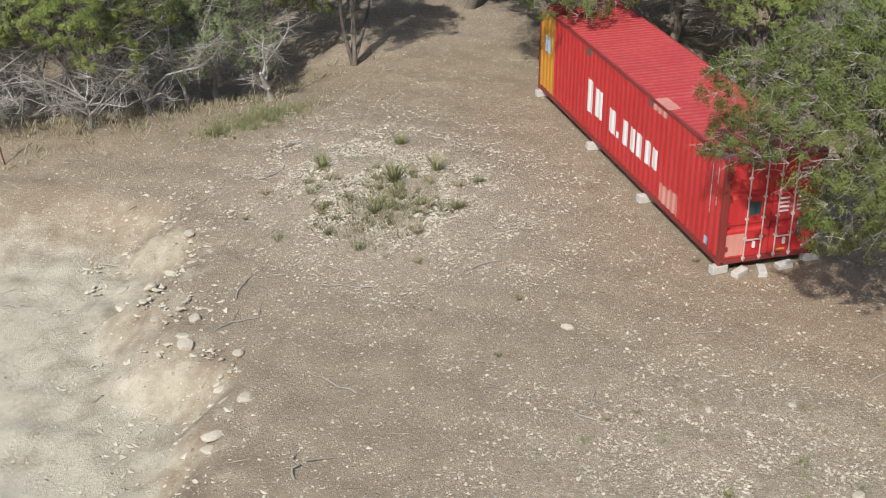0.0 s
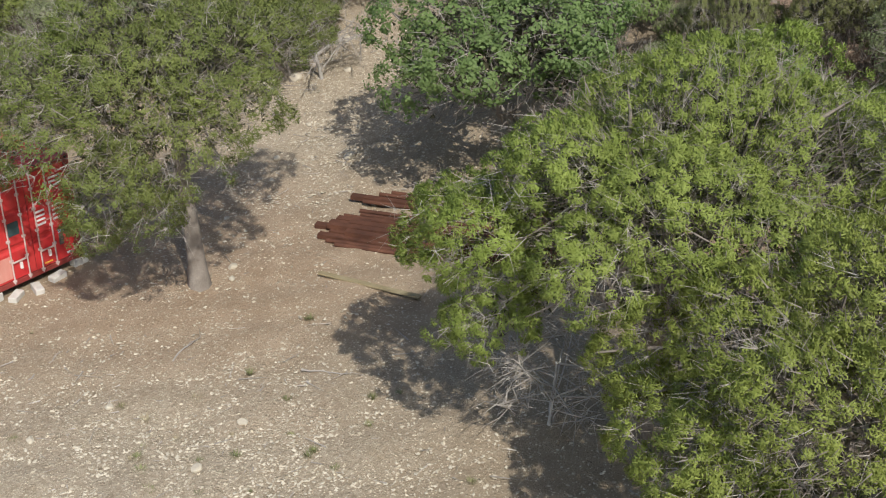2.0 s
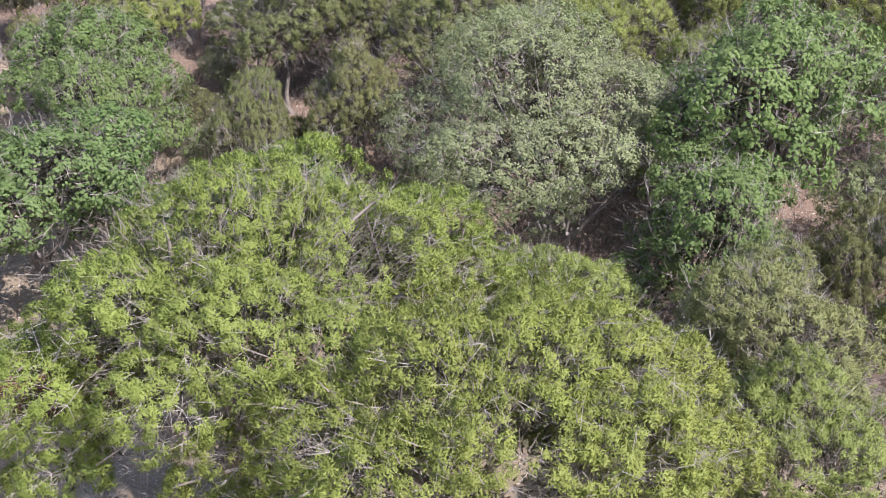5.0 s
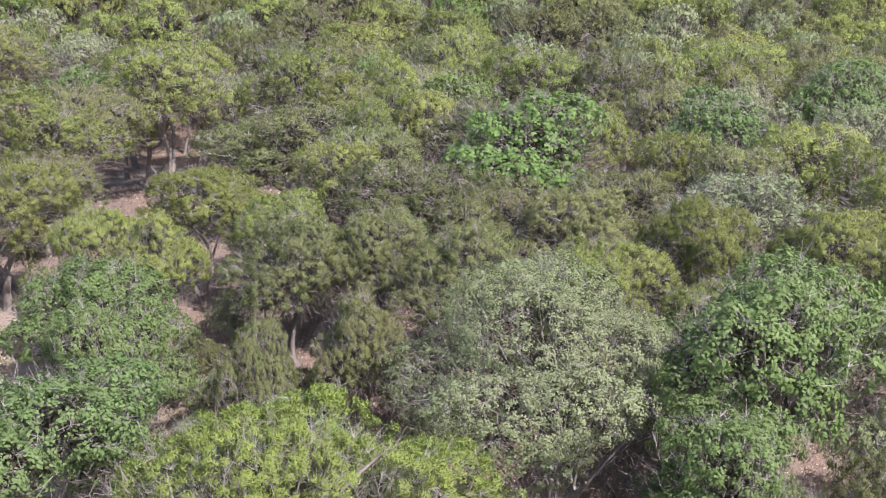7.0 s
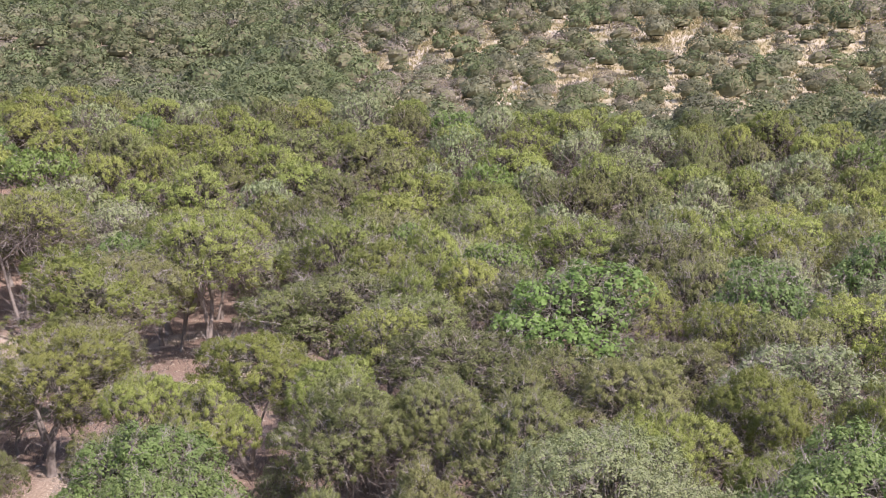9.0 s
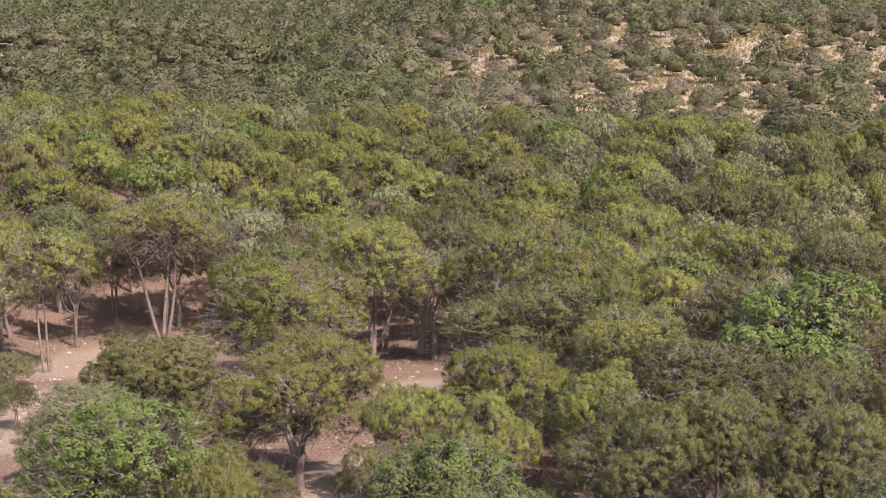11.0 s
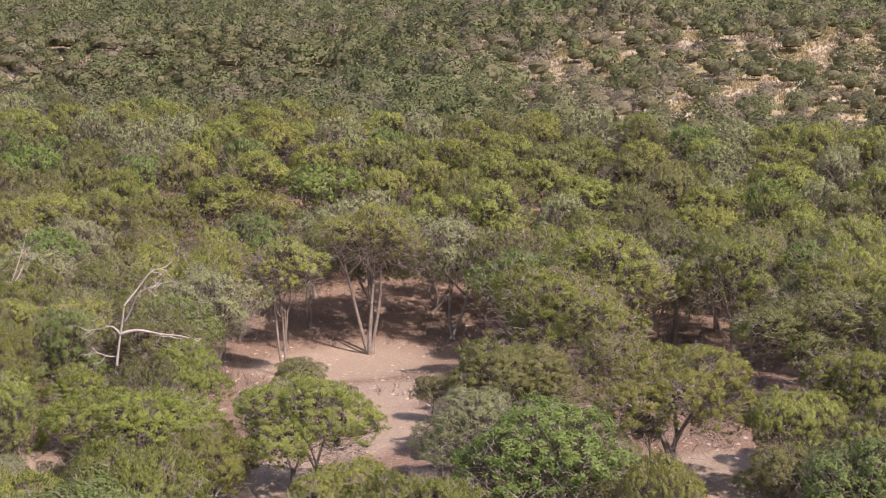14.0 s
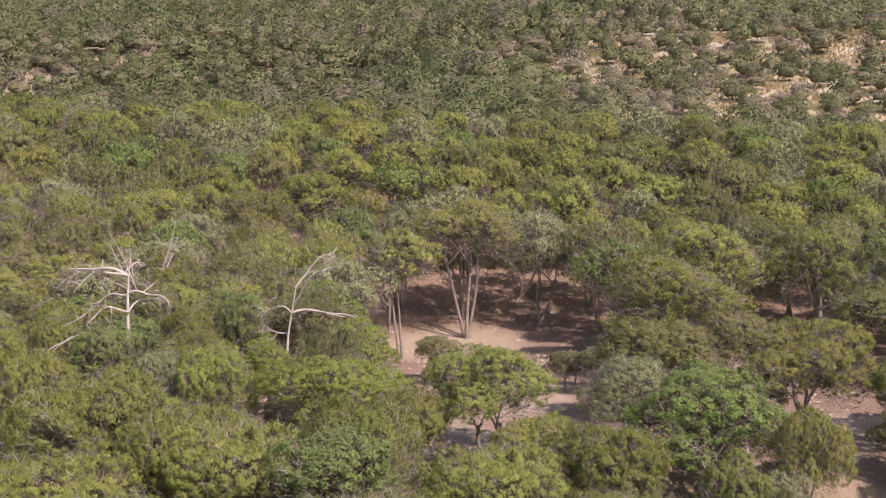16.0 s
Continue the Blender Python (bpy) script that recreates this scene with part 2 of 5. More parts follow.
def land(x, y):
    """Height of the ground: level by the container, a bank up to the wood, then a long spur with a valley beside it."""
    x, y = np.asarray(x, float), np.asarray(y, float)
    s = 0.953 * x + 0.303 * y
    z = 3.8 * smooth(8, 25, x + 0.12 * y)
    z = z + 0.19 * 6 * np.log1p(np.exp(np.clip((s - 63) / 6, -40, 300)))
    z = z - 1.75 * np.exp(-(((x - 57) / 15) ** 2) - ((y - 28) / 13) ** 2)
    z = z + 0.5 * np.exp(-(((x + 6) / 3.2) ** 2) - ((y - 7) / 4.0) ** 2)
    edge = x + 0.6 * np.sin(0.9 * y) + 0.35 * np.sin(2.3 * y + 1)
    z = z - 0.9 * smooth(-11.6, -13.4, edge) * smooth(9.5, 6.5, y)
    z = z - 1.6 * smooth(12.5, 20, y) * smooth(-3, -9, x)
    t = -0.303 * x + 0.953 * y
    z = z + 1.2 * smooth(66, 95, s) + 4.5 * smooth(180, 215, s) * smooth(2, -25, t)
    z = z - 15 * smooth(0, 40, t) * smooth(105, 240, s) * (1 - 0.7 * smooth(255, 300, s))
    far = smooth(110, 180, s)
    return z + far * (0.9 * np.sin(s / 23 + y / 31) + 0.8 * np.sin(y / 17 - s / 41))


def bare(x, y):
    """1 on the open, grassy spur of the hill."""
    s, t = 0.953 * x + 0.303 * y, -0.303 * x + 0.953 * y
    return smooth(114, 134, s) * smooth(6, -14, t - 0.12 * (s - 150)) * smooth(262, 226, s)


def meadow(x, y):
    """1 in the glades of dry grass and pale rock on the spur, where hardly a tree stands."""
    s, t = 0.953 * x + 0.303 * y, -0.303 * x + 0.953 * y
    return np.maximum.reduce([np.exp(-((((s - a) / p) ** 2 + ((t - b) / q) ** 2) ** 2)) for a, b, p, q in ((201, -19, 23, 10), (194, -59, 27, 13), (148, -29, 14, 6), (170, -42, 13, 5), (162, -57, 14, 8))])


class Soup:
    """Gathers vertices and faces of one mesh."""

    def __init__(self):
        self.v, self.f, self.n = [], [], 0

    def add(self, verts, faces):
        verts, faces = np.asarray(verts, float), np.asarray(faces, int)
        self.v.append(verts)
        self.f.append(faces + self.n)
        self.n += len(verts)

    def mesh(self, name, mat, shade_smooth=False, normals=None):
        """normals: one for each vertex, where leaves take the rounding of their plume."""
        me = bpy.data.meshes.new(name)
        v = np.concatenate(self.v)
        sizes = np.concatenate([np.full(len(f), f.shape[1]) for f in self.f])
        loops = np.concatenate([f.ravel() for f in self.f])
        me.vertices.add(len(v))
        me.vertices.foreach_set("co", v.astype(np.float32).ravel())
        me.loops.add(len(loops))
        me.loops.foreach_set("vertex_index", loops.astype(np.int32))
        me.polygons.add(len(sizes))
        me.polygons.foreach_set("loop_start", np.concatenate([[0], np.cumsum(sizes)[:-1]]).astype(np.int32))
        me.polygons.foreach_set("use_smooth", np.full(len(sizes), shade_smooth or normals is not None))
        me.materials.append(mat)
        me.update(calc_edges=True)
        if normals is not None:
            me.attributes.new("custom_normal", "FLOAT_VECTOR", "POINT").data.foreach_set("vector", np.asarray(normals, np.float32).ravel())
        return me


def hang(name, me, parent, label=""):
    """Links a mesh as a part under a thing."""
    ob = new(name, me)
    ob.parent = parent
    if label:
        tagged(ob, label)
    return ob


def thing(name, label, category, m, group="", kind=""):
    ob = new(name)
    ob.empty_display_size = 0.2
    ob.matrix_basis = m
    return tagged(ob, label, category, group, kind)


def solid(name, me, label, category, m, group="", kind=""):
    ob = new(name, me)
    ob.matrix_basis = m
    return tagged(ob, label, category, group, kind)


def part(name, bm, mat, parent, label=""):
    """Links a bmesh as one mesh object under a thing or a part."""
    me = bpy.data.meshes.new(name)
    bmesh.ops.recalc_face_normals(bm, faces=bm.faces)
    bm.to_mesh(me)
    bm.free()
    me.materials.append(mat)
    return hang(name, me, parent, label)


# ---------------------------------------------------------------- ground sheet
def ground():
    def axis(low, fine_low, fine_high, high, step):
        mid = np.arange(fine_low, fine_high, step)
        up = fine_high + np.cumsum(step * 1.07 ** np.arange(200))
        down = fine_low - np.cumsum(step * 1.07 ** np.arange(200))
        return np.concatenate([[low], down[down > low][::-1], mid, up[up < high], [high]])

    xs = axis(-900, -18, 22, 1200, 0.27)
    ys = axis(-1000, -13, 19, 1000, 0.27)
    gx, gy = np.meshgrid(xs, ys, indexing="ij")
    gz = land(gx, gy)
    rng = np.random.default_rng(3)
    close = smooth(-19, -17, gx) * smooth(28, 25, gx) * smooth(-15, -13, gy) * smooth(24, 21, gy)
    under = smooth(-1.4, -0.5, gx) * smooth(3.4, 2.6, gx) * smooth(-1.2, -0.4, gy) * smooth(13.4, 12.6, gy)
    gz += close * (1 - under) * (rng.random(gx.shape) - 0.5) * 0.05
    lumps = np.sin(gx * 2.1 + np.sin(gy * 1.3)) * np.sin(gy * 2.4 + 0.7 * np.sin(gx * 1.9))
    gz += close * (1 - under) * 0.05 * lumps
    pit = smooth(-10.6, -12.2, gx) * smooth(9, 6, gy)
    gz += close * pit * 0.09 * np.sin(gx * 3.7 + 2 * np.sin(gy * 1.1)) * np.sin(gy * 2.9 + np.sin(gx * 2.3))
    nx, ny = gx.shape
    idx = np.arange(nx * ny).reshape(nx, ny)
    soup = Soup()
    soup.add(np.stack([gx, gy, gz], -1).reshape(-1, 3),
             np.stack([idx[:-1, :-1], idx[1:, :-1], idx[1:, 1:], idx[:-1, 1:]], -1).reshape(-1, 4))
    me = soup.mesh("ground", GROUND, True)

    def put(name, values):
        me.attributes.new(name, "FLOAT", "POINT").data.foreach_set("value", np.clip(values, 0, 1).astype(np.float32).ravel())

    mound = np.exp(-(((gx + 6.2) / 4.2) ** 2) - ((gy - 6) / 5.5) ** 2)
    apron = np.exp(-(((gx + 2.5) / 6.0) ** 2) - ((gy + 8) / 5.5) ** 2)
    track = np.exp(-(((gx - 12) / 6) ** 2) - ((gy - 1 - 0.35 * (gx - 10)) / 4.5) ** 2)
    put("gravel", 0.25 + 0.75 * np.maximum(np.maximum(mound, apron), track))
    put("caliche", 0.85 * smooth(-9.0, -15.0, gx + 0.5 * np.sin(gy)) * smooth(11, 5, gy) * smooth(-22, -14, gy))
    put("litter", np.maximum(smooth(17, 24, gx), smooth(-7.5, -9, gy) * smooth(9.5, 12, gx)) + 0.7 * smooth(14, 19, gy) * smooth(-16, -10, gx))
    # Sunlit glades are left out of the darkened wood floor.
    glades = [np.exp(-((((gx - a) / p) ** 2 + ((gy - b) / q) ** 2) ** 2)) for a, b, p, q in ((51, 27.5, 8.5, 5.5), (37, 20.5, 8, 3.4), (29, 17, 6, 3), (25.5, 2, 4, 2.4), (42, 6, 3.5, 2.2), (21, 18, 2.5, 2), (56, 17, 3, 1.6))]
    put("shaded_needles", np.maximum(smooth(18, 23, gx), smooth(-9, -11, gy) * smooth(9.5, 12, gx)) * (1 - np.maximum.reduce(glades)) * smooth(125, 105, gx))
    put("warm", np.exp(-(((gx - 4) / 6.5) ** 2) - ((gy + 2.5 - 0.1 * gx) / 6.5) ** 2))
    put("hill", np.maximum(bare(gx, gy), 0.35 * smooth(120, 160, 0.953 * gx + 0.303 * gy)))
    solid("ground", me, "dry stony limestone ground with tan dirt", "ground", Matrix(), kind="structure")


ground()


# ---------------------------------------------------------------- trees
def unit(v):
    return v / np.maximum(np.linalg.norm(v, axis=-1, keepdims=True), 1e-9)


def tube(soup, pts, radii, sides=6):
    """A bent, tapering branch through pts."""
    pts, radii = np.asarray(pts, float), np.asarray(radii, float)
    along = unit(np.gradient(pts, axis=0))
    ref = np.where(np.abs(along[:, 2:3]) > 0.9, np.array([[1.0, 0, 0]]), np.array([[0, 0, 1.0]]))
    a = unit(np.cross(along, ref))
    b = np.cross(along, a)
    turn = np.linspace(0, 2 * np.pi, sides, endpoint=False)
    ring = np.cos(turn)[None, :, None] * a[:, None] + np.sin(turn)[None, :, None] * b[:, None]
    verts = (pts[:, None] + ring * radii[:, None, None]).reshape(-1, 3)
    i = np.arange(len(pts) - 1)[:, None] * sides
    j = np.arange(sides)[None]
    k = (j + 1) % sides
    soup.add(verts, np.stack([i + j, i + k, i + sides + k, i + sides + j], -1).reshape(-1, 4))
    soup.add(verts[-sides:], [list(range(sides))])


def spikes(soup, base, tip, radius):
    """Thin three-sided twigs from base to tip."""
    n = len(base)
    along = unit(tip - base)
    a = unit(np.cross(along, np.array([0.3, 0.5, 0.81])))
    b = np.cross(along, a)
    r = np.broadcast_to(np.asarray(radius, float), (n,))[:, None]
    v = np.stack([base + a * r, base - 0.5 * a * r + 0.87 * b * r, base - 0.5 * a * r - 0.87 * b * r, tip], 1).reshape(-1, 3)
    o = np.arange(n)[:, None] * 4
    soup.add(v, np.concatenate([o + np.array([[0, 1, 3]]), o + np.array([[1, 2, 3]]), o + np.array([[2, 0, 3]])]))


def leaf_points(rng, centre, way, length, width, four, spread=0.38, rise=0.35):
    """Corners of leaves: narrow triangles, or four-cornered blades."""
    face = unit(way + rng.normal(size=way.shape) * spread)
    way = unit(np.cross(face, rng.normal(size=way.shape)) + rise * face)
    side = unit(np.cross(way, face))
    length, width = length[:, None], width[:, None]
    foot, tip = centre - way * length * 0.5, centre + way * length * 0.5
    if not four:
        return np.stack([foot - side * width * 0.5, foot + side * width * 0.5, tip], 1)
    bend = np.cross(side, way) * width * 0.25
    return np.stack([foot, centre - side * width * 0.5 + bend, tip, centre + side * width * 0.5 + bend], 1)


def crown_shape(rng, height, radius, low, gaps, shift=(0, 0), pad_size=0.5, floor=-0.45, lobes=None, least=0.16):
    """Plumes of a crown: centres, sizes and outward ways, over a handful of rounded lobes with crevices and gaps between them."""
    rz = height * (1 - low) / 2
    axes = np.array([radius, radius, rz])
    if lobes is None:
        ring, tops = rng.integers(7, 11), rng.integers(4, 7)
        turn = np.arange(ring) * 2 * np.pi / ring + rng.uniform(-0.5, 0.5, ring) + rng.uniform(0, 6)
        out = rng.uniform(0.42, 0.76, ring)
        outer = np.stack([np.cos(turn) * out, np.sin(turn) * out, rng.uniform(-0.42, 0.30, ring)], -1)
        turn = np.arange(tops) * 2 * np.pi / tops + rng.uniform(-0.6, 0.6, tops) + rng.uniform(0, 6)
        out = rng.uniform(0.14, 0.46, tops)
        upper = np.stack([np.cos(turn) * out, np.sin(turn) * out, rng.uniform(0.26, 0.66, tops)], -1)
        c = np.concatenate([outer, upper, [[0, 0, 0.1]]])
        big = np.concatenate([rng.uniform(0.24, 0.44, ring), rng.uniform(0.22, 0.40, tops), [0.55]])
        c = c * axes + np.array([0, 0, low * height + rz])
        c[:, :2] += shift
        span = big[:, None] * axes
    else:
        c = np.array([l[:3] for l in lobes], float)
        span = np.array([(l[3], l[3], l[3] * 0.82) for l in lobes], float)
    p, w = [], []
    for k in range(len(c)):
        n = int(13.5 * span[k, 0] * (span[k, 0] + span[k, 2]) / 2 / pad_size**2)
        d = unit(rng.normal(size=(n, 3)) + np.array([0, 0, 0.28]))
        d = d[d[:, 2] > floor - 0.12]
        knob = unit(rng.normal(size=(9, 3)) + np.array([0, 0, 0.3]))
        swell = (np.maximum(d @ knob.T, 0) ** 14 * rng.uniform(-0.32, 0.34, 9)).sum(1)
        q = c[k] + d * ((1 + swell) * rng.uniform(0.80, 1.10, len(d)))[:, None] * span[k]
        p.append(q)
        w.append(unit(d / span[k]))
    p, w = np.concatenate(p), np.concatenate(w)
    inside = np.linalg.norm((p[:, None] - c[None]) / span[None], axis=-1).min(1)
    keep = inside > 0.80
    middle = c.mean(0)
    hole = unit(rng.normal(size=(12, 3)))
    out = unit((p - middle) / axes)
    keep &= (np.maximum(out @ hole.T, 0) ** 40 * rng.uniform(0.3, 1, 12)).max(1) < 1.0 - gaps * 0.6
    low_down = (p[:, 2] - p[:, 2].min()) / np.ptp(p[:, 2])
    keep &= rng.random(len(p)) < (np.clip(least + 1.35 * low_down, 0, 0.9) if lobes is None else 0.93)
    p, w = p[keep], w[keep]
    w = unit(w + 0.5 * out[keep])
    return p, pad_size * rng.uniform(0.65, 1.3, len(p)), w


def foliage(rng, pads, sizes, ways, total, length, width, needle):
    """Leaves in rounded plumes, and the way that each leaf's plume faces."""
    pick = rng.choice(len(pads), total, p=sizes**2 / (sizes**2).sum())
    n = ways[pick]
    d = unit(rng.normal(size=(total, 3)) * 0.62 + n)
    c = pads[pick] + (d * rng.uniform(0.25, 1.0, (total, 1)) ** 0.6 - 0.25 * n) * 0.82 * sizes[pick][:, None] * np.array([1, 1, 0.9])
    shade = unit(0.85 * d + 0.25 * n + np.array([0, 0, 0.10]) + rng.normal(size=(total, 3)) * 0.26)
    slant = unit(np.cross(shade, rng.normal(size=(total, 3))))
    way = unit(slant + (0.75 if needle else 0.15) * d + (0.1 if needle else -0.15) * np.array([0, 0, 1.0]))
    face = unit(shade - (shade * way).sum(1, keepdims=True) * way + rng.normal(size=(total, 3)) * 0.18)
    side = unit(np.cross(way, face))
    long, wide = (length * rng.uniform(0.6, 1.4, total))[:, None], (width * rng.uniform(0.6, 1.4, total))[:, None]
    foot, tip = c - way * long * 0.5, c + way * long * 0.5
    if needle:
        pts = np.stack([foot - side * wide * 0.5, tip, foot + side * wide * 0.5], 1)
    else:
        pts = np.stack([foot, c - side * wide * 0.5, tip, c + side * wide * 0.5], 1)
    flip = (np.cross(pts[:, 1] - pts[:, 0], pts[:, 2] - pts[:, 0]) * shade).sum(1) < 0
    pts[flip] = pts[flip][:, ::-1]
    return pts, shade


def dome(rng, total, height, radius, low, lumps=60, gaps=0.12, floor=-0.42):
    """Points and outward ways over an uneven domed crown with lumps, hollows and a flat underside."""
    d = unit(rng.normal(size=(total * 2, 3)) + np.array([0, 0, 0.3]))
    d = d[d[:, 2] > floor]
    swell, grad = np.zeros(len(d)), np.zeros_like(d)
    for count, power, least, most in ((12, 5, -0.34, 0.34), (lumps, 55, -0.16, 0.26), (lumps * 3, 260, -0.07, 0.10)):
        b = unit(rng.normal(size=(count, 3)) + np.array([0, 0, 0.25]))
        w = rng.uniform(least, most, count)
        near = np.maximum(d @ b.T, 0)
        swell += (near**power * w).sum(1)
        grad += (near ** (power - 1) * w * power) @ b
    grad -= (grad * d).sum(1, keepdims=True) * d
    rz = height * (1 - low) / 2
    axes = np.array([radius, radius, rz])
    way = unit((d - 0.8 * grad / (1 + swell)[:, None]) / axes)
    keep = rng.random(len(d)) < 1 - gaps - np.clip(-swell * 2.2, 0, 0.75)
    d, swell, way = d[keep][:total], swell[keep][:total], way[keep][:total]
    r = (1 + swell) * (1 - 0.16 * rng.random(len(d)) ** 2)
    p = d * r[:, None] * axes * np.where(d[:, 2:3] > 0, 1.0, np.array([[1.0, 1.0, 0.75]]))
    p[:, 2] += low * height + rz
    return p, way


def dome_leaves(rng, p, way, length, width, four, spread=0.25):
    n = len(p)
    lift = unit(way + np.array([0, 0, 0.3]) + rng.normal(size=(n, 3)) * 0.12)
    pts = leaf_points(rng, p, lift, length * rng.uniform(0.6, 1.4, n), width * rng.uniform(0.6, 1.4, n), four, spread)
    flip = (np.cross(pts[:, 1] - pts[:, 0], pts[:, 2] - pts[:, 0]) * lift).sum(1) < 0
    pts[flip] = pts[flip][:, ::-1]
    return pts.reshape(-1, 3), np.repeat(lift, pts.shape[1], 0)


def twig_fan(rng, height, radius, low, count, length, width, shift=(0, 0)):
    """Fine bare twigs inside and under the crown, pointing outwards."""
    d = unit(rng.normal(size=(count * 2, 3)) * np.array([1, 1, 0.8]))
    d = d[d[:, 2] > -0.72][:count]
    n = len(d)
    rz = height * (1 - low) / 2
    c = d * rng.uniform(0.45, 0.9, (n, 1)) * np.array([radius, radius, rz])
    c[:, 2] += low * height + rz
    c[:, :2] += shift
    way = unit(d + np.array([0, 0, 0.3]) + rng.normal(size=(n, 3)) * 0.5)
    side = unit(np.cross(way, rng.normal(size=(n, 3))))
    half = way * (length * rng.uniform(0.3, 0.7, (n, 1)))
    wide = side * (width * rng.uniform(0.3, 0.7, (n, 1)))
    return np.stack([c - half - wide, c - half + wide, c + half], 1)


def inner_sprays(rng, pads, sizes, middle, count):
    """Dead sprays added inside the crown to close it against the light, crevice shade in their colour."""
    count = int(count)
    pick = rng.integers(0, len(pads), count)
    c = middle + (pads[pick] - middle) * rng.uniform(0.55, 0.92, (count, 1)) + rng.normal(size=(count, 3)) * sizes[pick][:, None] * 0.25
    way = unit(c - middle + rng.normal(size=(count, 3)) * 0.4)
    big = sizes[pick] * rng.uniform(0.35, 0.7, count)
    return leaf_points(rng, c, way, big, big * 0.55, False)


def tree_meshes(kind, seed, height, radius, leaves, length, width, low=0.28, stems=1, shift=(0, 0), twigs=140, limbs=5, pad_size=0.36, floor=-0.45, gaps=None, leaf_mat=None, girth=1.0, lean_by=1.0, fan=(1500, 0.5, 0.03), lobes=None):
    """Meshes of one tree, standing at the origin: trunk, limbs, twigs and crown."""
    rng = np.random.default_rng(seed)
    look_of = kind
    kind = {"dull_juniper": "juniper", "light_juniper": "juniper", "light_oak": "oak"}.get(kind, kind)
    gaps = gaps or {"juniper": 0.42, "oak": 0.36, "pale_oak": 0.5}[kind]
    pads, sizes, ways = crown_shape(rng, height, radius, low, gaps, shift, pad_size, floor, lobes, 0.16 if kind == "juniper" else 0.5)
    middle = np.array([shift[0] * 0.6, shift[1] * 0.6, height * (low + 0.28)])
    bark = BARK if kind == "juniper" else BARK_OAK
    thick = (0.028 * height + 0.03) * girth
    trunk = Soup()
    tops = []
    for k in range(stems):
        lean = rng.normal(size=2) * (0.05 if stems == 1 else 0.12) * height * lean_by
        foot = rng.normal(size=2) * (0 if stems == 1 else 0.14)
        fork = np.array([shift[0] * 0.15 + lean[0], shift[1] * 0.15 + lean[1], height * (low + 0.12)])
        s = np.linspace(0, 1, 8)[:, None]
        base = np.array([foot[0], foot[1], -0.25])
        path = base * (1 - s) + fork * s + np.sin(s * np.pi) * np.append(rng.normal(size=2) * 0.12 * lean_by, 0) + np.sin(s * 7) * 0.02
        r = (thick if stems == 1 else thick * 0.62) * (1 - 0.45 * s[:, 0])
        r[0], r[1] = r[0] * 1.4, r[1] * 1.08
        tube(trunk, path, r, 8)
        tops.append((fork, r[-1]))
    meshes = {"trunk": trunk.mesh("trunk", bark, True), "limbs": []}
    reach = np.argsort(rng.random(len(pads)))
    goals = pads[reach[: limbs * 3]]
    groups = [[] for _ in range(limbs)]
    for g in goals:
        angle = math.atan2(g[1] - middle[1], g[0] - middle[0])
        groups[int((angle + math.pi) / (2 * math.pi) * limbs) % limbs].append(g)
    for n, group in enumerate(groups):
        if not group:
            continue
        soup = Soup()
        fork, r0 = tops[n % len(tops)]
        start = fork * np.array([0.85, 0.85, rng.uniform(0.72, 0.98)])
        main = max(group, key=lambda g: np.linalg.norm(g - start))
        s = np.linspace(0, 1, 7)[:, None]
        sag = np.array([0, 0, rng.uniform(-0.05, 0.12) * height])
        path = start * (1 - s) + main * s + np.sin(s * np.pi) * sag + np.sin(s * 6 + n) * rng.normal(size=3) * 0.10
        tube(soup, path, r0 * (0.78 - 0.66 * s[:, 0]), 4)
        for g in group:
            if g is main:
                continue
            a = path[rng.integers(1, 5)]
            q = a * (1 - s) + g * s + np.sin(s * np.pi) * rng.normal(size=3) * 0.18
            tube(soup, q, r0 * (0.34 - 0.28 * s[:, 0]), 3)
        meshes["limbs"].append(soup.mesh("limb", bark, True))
    if twigs:
        soup = Soup()
        pick = rng.integers(0, len(pads), twigs)
        tip = pads[pick] + rng.normal(size=(twigs, 3)) * sizes[pick][:, None] * 0.55
        root = tip + unit(middle - tip) * rng.uniform(0.2, 0.55, (twigs, 1)) + rng.normal(size=(twigs, 3)) * 0.15
        thin = 0.007 if length < 0.1 else 0.012 if length < 0.18 else 0.018
        knee = (root + tip) / 2 + rng.normal(size=(twigs, 3)) * 0.07
        spikes(soup, root, knee + (knee - root) * 0.25, thin)
        for _ in range(5):
            spikes(soup, knee, knee + (tip - root) * 0.55 + rng.normal(size=(twigs, 3)) * 0.16, thin * 0.7)
        meshes["twigs"] = soup.mesh("twigs", TWIG)
    # Added dark filling behind the leaves, so gaps in the crown read as shade.
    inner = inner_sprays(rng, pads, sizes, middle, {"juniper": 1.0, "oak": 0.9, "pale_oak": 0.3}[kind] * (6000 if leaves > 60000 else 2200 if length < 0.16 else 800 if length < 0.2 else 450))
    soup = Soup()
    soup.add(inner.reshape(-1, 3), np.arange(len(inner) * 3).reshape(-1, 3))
    meshes["inner"] = soup.mesh("inner_sprays", INNER_SHADE)
    soup = Soup()
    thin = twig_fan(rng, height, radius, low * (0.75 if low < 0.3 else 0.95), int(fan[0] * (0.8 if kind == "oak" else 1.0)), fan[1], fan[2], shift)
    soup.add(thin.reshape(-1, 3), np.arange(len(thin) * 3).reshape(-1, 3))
    meshes["fan"] = soup.mesh("inner_brush", TWIG_SHADED)
    pts, shade = foliage(rng, pads, sizes, ways, leaves, length, width, kind == "juniper" or length > 0.16)
    soup = Soup()
    soup.add(pts.reshape(-1, 3), np.arange(pts.shape[0] * pts.shape[1]).reshape(-1, pts.shape[1]))
    shade = np.repeat(shade, pts.shape[1], 0)
